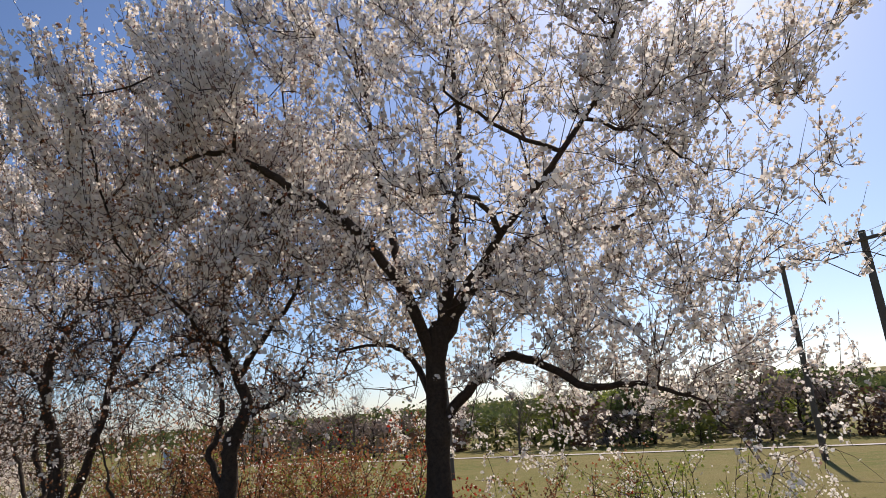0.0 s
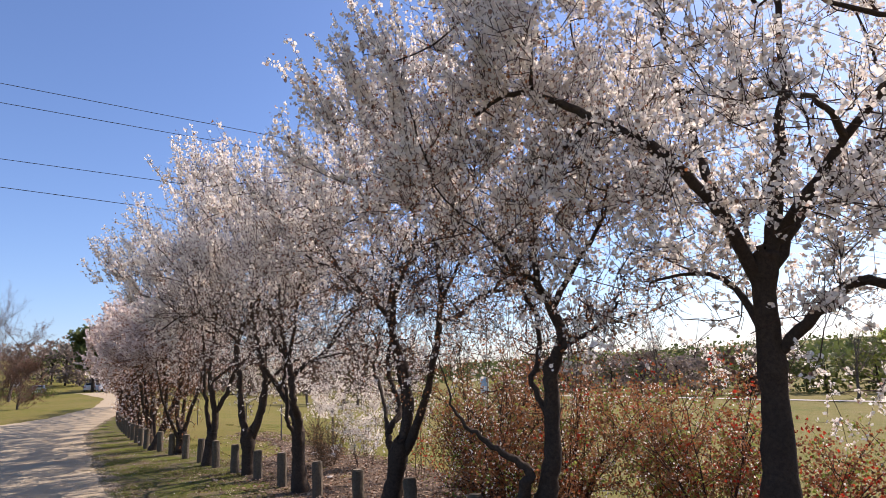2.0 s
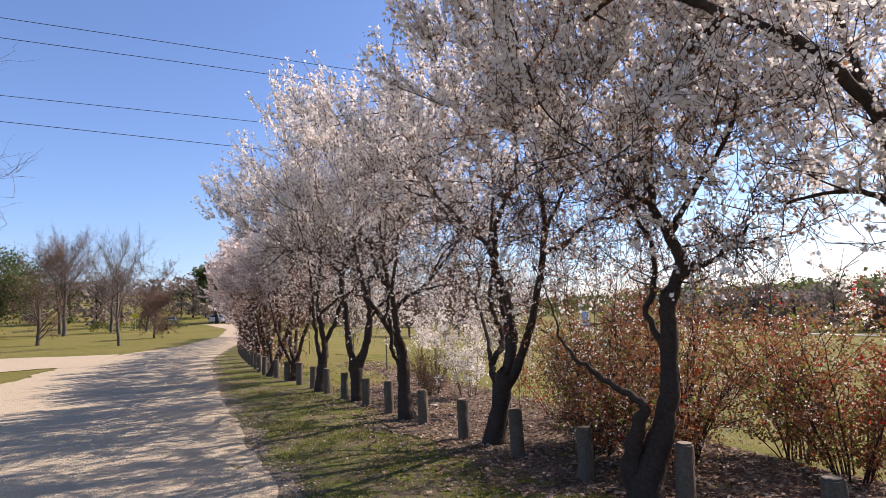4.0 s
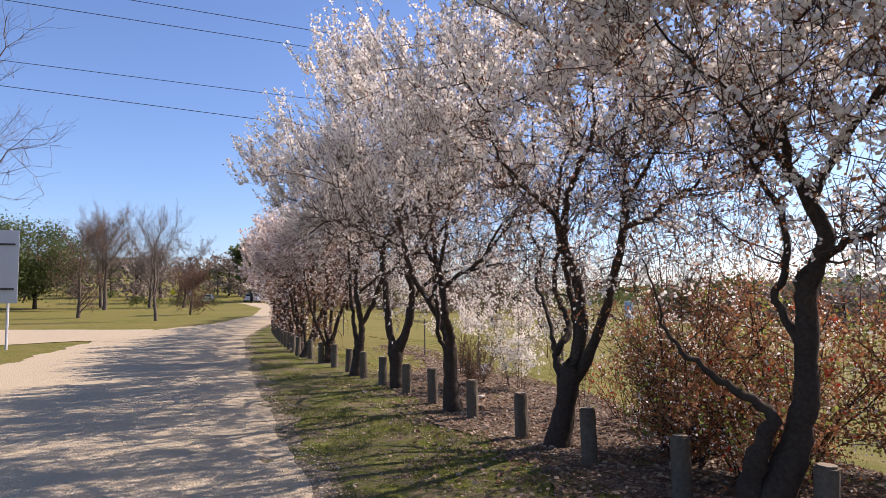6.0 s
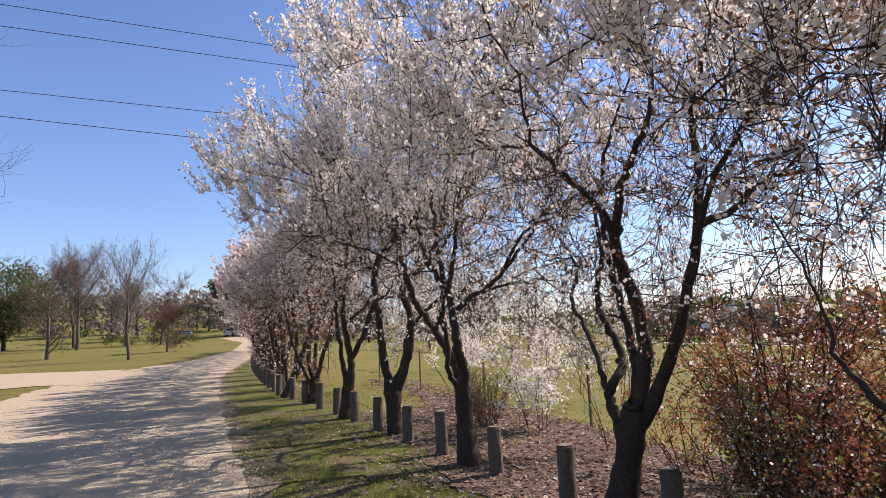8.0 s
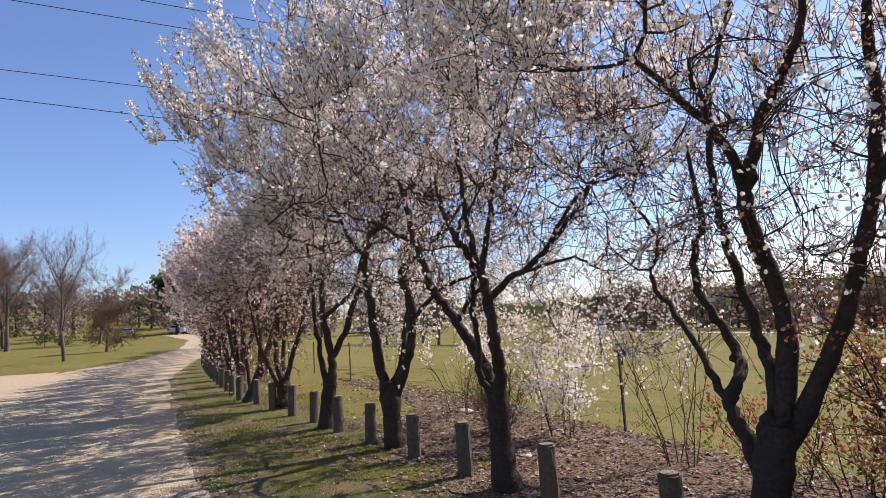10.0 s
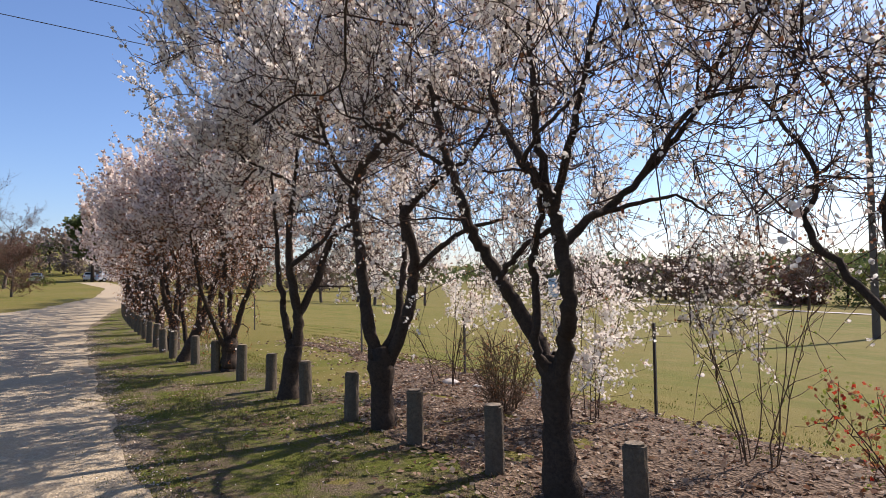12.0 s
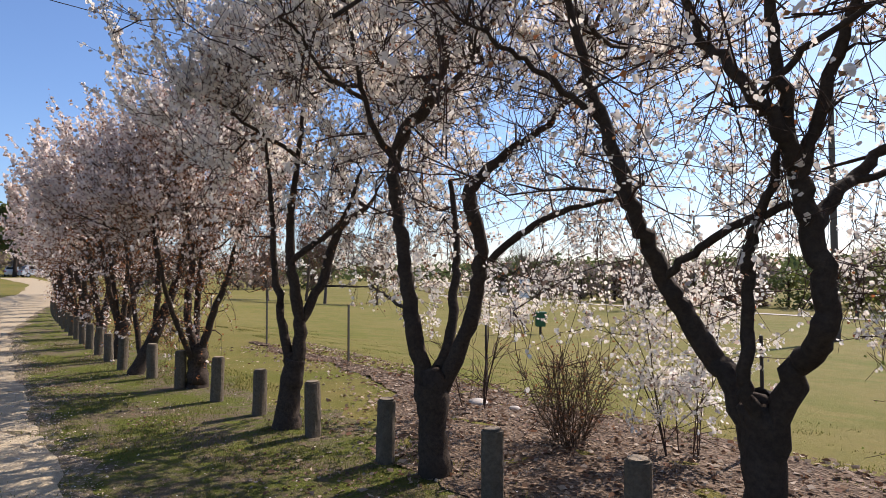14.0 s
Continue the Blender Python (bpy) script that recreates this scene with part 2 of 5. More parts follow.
def smooth_path(points, per=5):
    """A curve through control points (x, y, z, radius)."""
    p = np.asarray(points, float)
    q = np.vstack([2 * p[0] - p[1], p, 2 * p[-1] - p[-2]])
    out = []
    for k in range(1, len(q) - 2):
        for t in np.arange(per) / per:
            a, b, c, d = q[k - 1], q[k], q[k + 1], q[k + 2]
            out.append(0.5 * (2 * b + (c - a) * t + (2 * a - 5 * b + 4 * c - d) * t * t + (3 * b - a - 3 * c + d) * t ** 3))
    out.append(p[-1])
    out = np.array(out)
    out[:, 3] = np.maximum(out[:, 3], 0.003)
    return out


def scatter_petals(rng, pos, size, quads, fold=0.35):
    """Small folded petals round each position: verts and quads."""
    pos = np.repeat(pos, quads, axis=0)
    n = len(pos)
    s = np.repeat(np.asarray(size), quads)[:, None] if np.ndim(size) else np.full((n, 1), size)
    s = s * rng.uniform(0.7, 1.25, (n, 1))
    a = rng.normal(size=(n, 3))
    a /= np.linalg.norm(a, axis=1, keepdims=True)
    b = np.cross(a, rng.normal(size=(n, 3)))
    b /= np.linalg.norm(b, axis=1, keepdims=True) + 1e-9
    c = np.cross(a, b)
    o = pos + rng.normal(size=(n, 3)) * s * 0.35
    v = np.stack([o - a * s, o - b * s * 0.8 + c * s * fold, o + a * s * 0.9, o + b * s * 0.8 + c * s * fold], 1)
    return v.reshape(-1, 3), np.arange(4 * n).reshape(n, 4)


def scatter_flowers(rng, centres, size, per, spread):
    """Clusters of small cupped five-sided flowers round each centre."""
    pos = np.repeat(centres, per, axis=0)
    n = len(pos)
    pos = pos + rng.normal(size=(n, 3)) * spread
    s = size * rng.uniform(0.7, 1.25, (n, 1))
    a = rng.normal(size=(n, 3))
    a /= np.linalg.norm(a, axis=1, keepdims=True)
    b = np.cross(a, rng.normal(size=(n, 3)))
    b /= np.linalg.norm(b, axis=1, keepdims=True) + 1e-9
    c = np.cross(a, b)
    ring = []
    for k in range(5):
        g = 2 * math.pi * k / 5
        r = s * rng.uniform(0.75, 1.15, (n, 1))
        ring.append(pos + (a * math.cos(g) + b * math.sin(g)) * r + c * s * rng.uniform(-0.25, 0.45, (n, 1)))
    return np.stack(ring, 1).reshape(-1, 3), np.arange(5 * n).reshape(n, 5)


# ---- trees ----
class Plum:
    """A tree that grows from given trunk and limbs to fill its crown."""

    def __init__(self, a, c, seed):
        self.rng = np.random.default_rng(seed)
        self.root = empty("blossom_tree", at(a, c))
        self.nodes, self.radii, self.spray = [], [], []
        self.trunk_top = None

    def stem(self, name, points, sides, wobble=0.012, flare=False):
        p = smooth_path(points)
        p[1:-1, :3] += self.rng.normal(size=(len(p) - 2, 3)) * wobble * 0.6
        r = 0.93 * p[:, 3] * (1 + self.rng.normal(size=len(p)) * 0.05)
        if flare:
            r[p[:, 2] < 0.25] *= 1.0 + 0.22 * (0.25 - p[p[:, 2] < 0.25, 2]) / 0.3
        t = Tubes()
        t.one(p[:, :3], r, sides)
        part_of(name, t.mesh(name, BARK), self.root)
        return p

    def trunk(self, *points):
        first = points[0]
        if first[2] > 0.03:
            points = ((first[0] - 0.02, first[1], -0.1, first[3] * 1.25),) + points
        else:
            points = ((first[0], first[1], -0.15, first[3] * 1.05), (first[0], first[1], 0.02, first[3])) + points[1:]
        last, before = np.array(points[-1]), np.array(points[-2])
        on = (last - before)[:3] / np.linalg.norm((last - before)[:3])
        cap = [tuple(last[:3] + on * last[3] * u) + (last[3] * w,) for u, w in ((0.55, 0.75), (0.9, 0.25))]
        p = self.stem("trunk", points + tuple(cap), 14, 0.01, True)
        p = p[:-10]
        self.bole = p
        self.nodes.append(p[-3:, :3])
        self.radii.append(p[-3:, 3])

    def limb(self, *points, flowering=True):
        gap = np.linalg.norm(self.bole[:, :3] - np.array(points[0][:3]), axis=1)
        if gap.min() < 0.22:
            # root the limb inside the trunk, a little lower down
            o = self.bole[max(0, int(np.argmin(gap)) - 3)]
            points = ((o[0], o[1], o[2], min(points[0][3], o[3] * 0.85)),) + points[1 if gap.min() < 0.05 else 0:]
        p = self.stem("limb", points, 9)
        if not flowering:
            return
        k = max(2, len(p) // 4)
        self.nodes.append(p[k:, :3])
        self.radii.append(p[k:, 3])
        self.spray.append(p[len(p) * 2 // 3:, :3])

    def crown(self, centre, size, targets, shoots, gap, quads=1, petal=0.0165, mat=None, low=1.5, droop=0.0, bare=0.0, bronze=0, skirt=0.25, sun_thin=0.2, inner=0.8, boughs=18, shade=0.85, tint=0.012, more=(), cluster=True):
        rng = self.rng
        centre, size = np.array(centre, float), np.array(size, float)
        nodes, radii = np.concatenate(self.nodes), np.concatenate(self.radii)
        goal = rng.normal(size=(targets * 3, 3))
        goal /= np.linalg.norm(goal, axis=1, keepdims=True)
        lump = 0.84 + 0.16 * np.sin(goal[:, :1] * 5.1 + 1.0) * np.cos(goal[:, 1:2] * 4.3 + goal[:, 2:] * 3.0)
        goal = centre + goal * rng.uniform(0.12, 1.0, (len(goal), 1)) ** (1 / 2.3) * size * lump * rng.uniform(0.88, 1.1, (len(goal), 1))
        under = np.maximum(0, centre[2] - goal[:, 2]) / size[2]
        goal[:, :2] = centre[:2] + (goal[:, :2] - centre[:2]) * (1 + 0.3 * under[:, None])
        field = (goal - centre) @ np.array(CX)
        goal = goal[goal[:, 2] > low - np.clip(field - 0.6, 0, 0.7)][:targets]
        # low branches hanging on the sunny field side
        m = int(targets * skirt)
        g = rng.normal(size=m) * 0.75
        r = rng.uniform(0.5, 1.1, m) * size[0]
        g0 = math.atan2(CX.y, CX.x)
        ring = np.stack([centre[0] + np.cos(g0 + g) * r, centre[1] + np.sin(g0 + g) * r, rng.uniform(max(0.8, low - 0.5), low + 1.1, m)], 1)
        goal = np.vstack([goal, ring])
        for place, wide, count in more:
            g = rng.normal(size=(count, 3))
            g *= rng.random((count, 1)) ** 0.4 / np.linalg.norm(g, axis=1, keepdims=True)
            goal = np.vstack([goal, np.array(place) + g * np.array(wide)])
        reach = (goal - centre) @ np.array(CX)
        goal = goal[(reach > -0.6 * size[0]) | (goal[:, 2] > centre[2] - 0.5)]
        # boughs first, then the branches that hang on them
        g = np.arange(boughs) * 2.4 + rng.uniform(-0.3, 0.3, boughs)
        r, up = rng.uniform(0.42, 0.72, boughs), rng.uniform(-0.45, 0.75, boughs)
        w = np.sqrt(1 - 0.6 * up * up)
        for o in centre + np.stack([np.cos(g) * r * w, np.sin(g) * r * w, up], 1) * size:
            cost = np.sum((nodes - o) ** 2, 1) ** 0.5 + 0.6 * np.maximum(0, nodes[:, 2] - o[2] + 0.2) + 4.0 * np.maximum(0, 0.022 - radii)
            k = int(np.argmin(cost))
            q = nodes[k]
            n = int(np.clip(np.linalg.norm(o - q) / 0.12, 5, 16))
            t = np.linspace(0, 1, n)[:, None]
            path = (1 - t) ** 2 * q + 2 * t * (1 - t) * (q + (o - q) * np.array([0.55, 0.55, 0.2])) + t * t * o
            path[1:] += np.cumsum(rng.normal(size=(n - 1, 3)) * 0.022, axis=0)
            rr = np.linspace(min(radii[k] * 0.8, 0.030), 0.008, n)
            own = Tubes()
            own.one(path, rr, 6)
            part_of("bough", own.mesh("bough", BARK), self.root)
            self.spray.append(path[n // 2:])
            nodes, radii = np.vstack([nodes, path[2:]]), np.concatenate([radii, rr[2:]])
        near = np.array([np.min(np.sum((nodes - g) ** 2, 1)) for g in goal])
        tubes, spray, way = Tubes(), [], []
        for g in goal[np.argsort(near)]:
            cost = np.sum((nodes - g) ** 2, 1) ** 0.5 + 0.35 * np.maximum(0, nodes[:, 2] - g[2] + 0.1)
            k = int(np.argmin(cost))
            o = nodes[k]
            length = np.linalg.norm(g - o)
            if length < 0.12:
                continue
            n = int(np.clip(length / 0.14, 4, 14))
            s = np.linspace(0, 1, n)[:, None]
            out = np.array([g[0] - o[0], g[1] - o[1], 0.25 * (g[2] - o[2])])
            bend = o + out * 0.55
            path = (1 - s) ** 2 * o + 2 * s * (1 - s) * bend + s * s * g
            path[1:] += np.cumsum(rng.normal(size=(n - 1, 3)) * 0.024, axis=0)
            r0 = min(radii[k] * 0.75, 0.006 + 0.009 * length)
            r = np.linspace(r0, 0.0035, n)
            if r0 > 0.0125:
                own = Tubes()
                own.one(path, r, 6)
                part_of("branch", own.mesh("branch", BARK), self.root)
            else:
                tubes.one(path, r, 4)
            nodes = np.vstack([nodes, path[1:-1]])
            radii = np.concatenate([radii, r[1:-1]])
            spray.append(path[n // 3:])
        spray = np.concatenate(spray + self.spray)
        # flowering shoots, most of them upright
        pick = spray[rng.integers(0, len(spray), shoots)] + rng.normal(size=(shoots, 3)) * 0.01
        outward = (pick - centre) / size
        outward[:, 2] *= 0.5
        d = outward * 0.55 + np.array([0, 0, 0.62 - droop]) + rng.normal(size=(shoots, 3)) * 0.42
        depth = np.linalg.norm((pick - centre) / size, axis=1)
        wand = (depth > 0.72) & (pick[:, 2] > centre[2] - 0.3)
        d[wand] = outward[wand] * 0.6 + np.array([0, 0, 0.75]) + rng.normal(size=(wand.sum(), 3)) * 0.24
        hang = (pick[:, 2] < low + 0.7) & (rng.random(shoots) < 0.65)
        d[hang, 2] -= rng.uniform(0.3, 1.1, hang.sum())
        d /= np.linalg.norm(d, axis=1, keepdims=True)
        size_of = rng.uniform(0.12, 0.46, (shoots, 1)) * (1 + 0.35 * wand[:, None])
        s = np.linspace(0, 1, 3)[None, :, None]
        lift = np.zeros((shoots, 1, 3))
        lift[:, 0, 2] = np.where(hang, -0.06, 0.05)
        path = pick[:, None, :] + d[:, None, :] * s * size_of[:, None, :] + lift * s * s + rng.normal(size=(shoots, 3, 3)) * 0.034 * (s > 0)
        # blossom along the shoots, thickest at the outer top, thinned on the sunny field side to let light through;
        # some of the bare shoots are left out
        reach = (pick - centre) @ np.array(CX) / size[0]
        beneath = np.clip((centre[2] - 0.1 * size[2] - pick[:, 2]) / (0.45 * size[2]), 0, 1) * np.clip(1 - reach, 0, 1)
        thin = bare + inner * np.clip(0.9 - depth, 0, 0.6) + sun_thin * np.clip(reach, 0, 1) + shade * beneath
        sparse = (rng.random(shoots) < thin) | (pick[:, 2] < 1.25) & (low < 0.6)
        keep = ~sparse | (rng.random(shoots) < 0.78)
        path, size_of, sparse, wand = path[keep], size_of[keep], sparse[keep], wand[keep]
        shoots = len(path)
        tubes.batch(path, np.broadcast_to(np.array([0.0030, 0.0023, 0.0013]), (shoots, 3)), 3)
        tagged(part_of("twigwork", tubes.mesh("twigwork", TWIG), self.root, "fine dark leafless twigs"), kind="stuff")
        full = np.where(sparse, 0.12, 1.05 + 0.5 * wand) * size_of[:, 0] / gap
        per = 3 if cluster else quads
        count = np.floor(full * (0.28 if cluster else 1.0) + rng.random(shoots)).astype(int)
        which = np.repeat(np.arange(shoots), count)
        u = rng.uniform(0.02, 1.0, len(which)) * 2
        k = np.minimum(1, u.astype(int))
        f = (u - k)[:, None]
        pos = path[which, k] * (1 - f) + path[which, k + 1] * f + rng.normal(size=(len(which), 3)) * 0.012
        if cluster:
            v, q = scatter_flowers(rng, pos, petal * 0.83, per, 0.0125)
        else:
            v, q = scatter_petals(rng, pos, petal, per)
        tagged(part_of("blossom", mesh_of("blossom", v, q, mat or PETAL), self.root, "dense white blossom with a pink tinge"), kind="stuff")
        if bronze:
            pick = rng.integers(0, shoots, bronze)
            pos = path[pick, rng.integers(0, 3, bronze)] + rng.normal(size=(bronze, 3)) * 0.03
            v, q = scatter_petals(rng, pos, tint, 1)
            tagged(part_of("young_foliage", mesh_of("young_foliage", v, q, RUST), self.root, "small bronze young leaves"), kind="stuff")
        return self.root


def big_tree_by_the_start():
    t = Plum(2.83, 4.12, 11)
    t.trunk((-0.06, 0.0, 0.0, 0.14), (-0.05, -0.00, 0.96, 0.111), (-0.02, -0.00, 1.53, 0.097), (-0.01, -0.00, 1.96, 0.087), (0.04, 0.00, 2.27, 0.093))
    t.limb((0.01, 0.00, 2.23, 0.058), (-0.13, -0.13, 2.42, 0.049), (-0.29, -0.34, 2.73, 0.041), (-0.54, -0.61, 3.03, 0.043), (-0.85, -0.71, 3.25, 0.039), (-1.15, -0.81, 3.45, 0.030), (-1.45, -0.90, 3.57, 0.021), (-1.75, -0.95, 3.45, 0.014))
    t.limb((0.04, 0.00, 2.27, 0.062), (0.14, -0.06, 2.57, 0.054), (0.22, -0.16, 3.02, 0.043), (0.32, -0.26, 3.66, 0.028), (0.34, -0.35, 4.66, 0.016))
    t.limb((0.06, 0.00, 2.27, 0.058), (0.32, 0.25, 2.62, 0.054), (0.67, 0.51, 2.98, 0.048), (1.09, 0.74, 3.24, 0.037), (1.84, 0.89, 3.28, 0.024))
    t.limb((0.03, 0.00, 1.59, 0.048), (0.29, -0.10, 1.84, 0.044), (0.56, -0.20, 2.02, 0.037), (0.81, -0.25, 1.94, 0.033), (1.11, -0.32, 1.75, 0.030), (1.47, -0.37, 1.74, 0.023), (1.80, -0.40, 1.63, 0.014))
    t.limb((-0.04, -0.00, 1.87, 0.034), (-0.17, 0.11, 2.07, 0.027), (-0.43, 0.23, 2.23, 0.018), (-0.83, 0.37, 2.22, 0.010))
    t.limb((0.00, 0.00, 2.23, 0.054), (-0.21, 0.30, 2.67, 0.046), (-0.36, 0.71, 3.43, 0.042), (-0.52, 1.00, 4.47, 0.030), (-0.62, 1.23, 5.65, 0.022))
    t.limb((0.08, 0.04, 2.32, 0.051), (0.40, -0.38, 2.71, 0.037), (0.83, -0.86, 3.14, 0.026), (1.24, -1.12, 3.62, 0.017), (1.41, -1.35, 4.08, 0.010))
    t.limb((-0.22, -0.09, -0.06, 0.080), (-0.16, -0.06, 0.55, 0.066), (-0.06, -0.02, 1.25, 0.062), (-0.03, 0.0, 1.6, 0.05), flowering=False)
    t.crown((0.5, -0.1, 3.75), (3.05, 2.6, 2.75), 600, 5600, 0.0116, low=0.75, petal=0.0178, skirt=0.05, sun_thin=0.0, inner=0.1, shade=0.3, more=(((1.5, 0.0, 2.5), (1.5, 1.3, 1.0), 130), ((-0.7, 0.1, 2.7), (1.5, 1.2, 0.8), 60)))
    return t


def crooked_tree():
    t = Plum(4.5, 3.12, 12)
    t.trunk((0.03, 0.01, 0.18, 0.125), (0.17, 0.04, 0.56, 0.094), (0.24, 0.05, 0.91, 0.074), (0.26, 0.06, 1.35, 0.069), (0.28, 0.06, 1.59, 0.061))
    t.limb((0.28, 0.06, 1.59, 0.055), (0.38, 0.11, 1.81, 0.052), (0.30, 0.12, 2.08, 0.046), (0.20, 0.12, 2.33, 0.036), (0.17, 0.15, 2.73, 0.026), (0.25, 0.19, 3.18, 0.015))
    t.limb((-0.08, -0.02, 0.23, 0.084), (-0.00, -0.07, 0.56, 0.066), (0.07, -0.09, 0.76, 0.041), (-0.11, -0.16, 0.90, 0.028), (-0.31, -0.25, 1.07, 0.022), (-0.47, -0.30, 1.26, 0.012), (-0.52, -0.34, 1.55, 0.007), (-0.66, -0.36, 1.9, 0.004), flowering=False)
    t.limb((0.25, 0.06, 1.37, 0.031), (0.10, 0.07, 1.45, 0.027), (0.15, 0.12, 1.63, 0.025), (0.14, 0.21, 1.96, 0.022), (-0.02, 0.29, 2.33, 0.015), (-0.23, 0.34, 2.78, 0.010))
    t.limb((0.32, 0.08, 1.66, 0.035), (0.50, 0.03, 1.78, 0.025), (0.70, -0.01, 1.86, 0.019), (0.91, -0.09, 2.05, 0.012))
    t.limb((0.30, 0.11, 2.05, 0.032), (0.47, 0.35, 2.42, 0.025), (0.68, 0.61, 2.85, 0.019), (0.81, 0.83, 3.30, 0.011))
    t.crown((0.0, -0.05, 3.3), (1.8, 1.8, 1.75), 380, 3800, 0.0100, low=1.6, petal=0.0178, bare=0.06, bronze=8500, tint=0.0135, skirt=0.0, inner=0.4, sun_thin=0.8, shade=0.9, more=(((0.0, 0.0, 2.1), (1.5, 1.5, 0.65), 85),))
    return t


def forked_tree():
    t = Plum(7.0, 3.05, 13)
    t.trunk((-0.02, -0.01, 0.06, 0.133), (0.06, 0.02, 0.47, 0.115), (0.11, 0.05, 0.75, 0.108))
    t.limb((0.04, 0.04, 0.58, 0.055), (-0.05, 0.12, 0.68, 0.050), (-0.15, 0.20, 0.86, 0.044), (-0.10, 0.21, 0.98, 0.042), (-0.08, 0.36, 1.09, 0.040), (-0.14, 0.47, 1.22, 0.036), (-0.25, 0.50, 1.42, 0.033), (-0.32, 0.54, 1.60, 0.030), (-0.31, 0.53, 1.85, 0.027), (-0.25, 0.50, 2.05, 0.023), (-0.30, 0.52, 2.55, 0.013))
    t.limb((-0.14, 0.19, 0.86, 0.030), (-0.28, 0.37, 1.10, 0.026), (-0.49, 0.58, 1.42, 0.022), (-0.66, 0.69, 1.69, 0.018), (-0.60, 0.72, 1.95, 0.015), (-0.85, 0.75, 2.40, 0.009))
    t.limb((0.14, 0.06, 0.72, 0.070), (0.20, 0.14, 1.17, 0.060), (0.20, 0.11, 1.40, 0.055), (0.15, 0.12, 1.67, 0.052), (0.10, 0.06, 1.88, 0.050), (0.10, -0.02, 2.12, 0.045), (0.18, -0.12, 2.32, 0.037), (0.26, -0.18, 2.52, 0.033), (0.38, -0.22, 2.70, 0.028), (0.50, -0.10, 3.10, 0.020), (0.45, 0.00, 3.70, 0.012))
    t.limb((0.10, 0.00, 2.06, 0.036), (0.06, -0.13, 2.30, 0.031), (-0.03, -0.34, 2.47, 0.026), (-0.33, -0.50, 2.85, 0.016))
    t.limb((0.12, 0.08, 0.76, 0.050), (0.12, 0.16, 1.00, 0.045), (0.07, 0.25, 1.16, 0.040), (0.03, 0.29, 1.35, 0.036), (-0.02, 0.31, 1.57, 0.033), (-0.07, 0.31, 1.83, 0.030), (-0.11, 0.32, 2.03, 0.027), (-0.12, 0.26, 2.35, 0.023), (-0.05, 0.35, 3.00, 0.016), (0.10, 0.60, 3.60, 0.010))
    t.limb((0.18, 0.08, 0.72, 0.063), (0.41, 0.07, 1.15, 0.052), (0.58, 0.04, 1.60, 0.044), (0.71, 0.02, 2.08, 0.040), (0.76, -0.00, 2.53, 0.034), (0.76, -0.04, 2.91, 0.027), (0.90, -0.03, 3.43, 0.017))
    t.limb((0.72, 0.01, 2.12, 0.034), (0.93, 0.23, 2.24, 0.027), (1.10, 0.42, 2.46, 0.022), (1.43, 0.72, 2.53, 0.014))
    t.limb((0.66, 0.02, 1.96, 0.027), (0.94, -0.21, 2.46, 0.021), (1.29, -0.38, 2.84, 0.015), (1.57, -0.39, 3.16, 0.008))
    t.crown((0.15, -0.05, 3.3), (2.1, 2.15, 1.65), 430, 4700, 0.0100, low=1.65, bare=0.06, petal=0.0166, bronze=6000, skirt=0.15, sun_thin=0.9, inner=0.75, shade=1.0, more=(((0.2, 0.1, 2.15), (1.6, 1.6, 0.65), 125),))
    return t


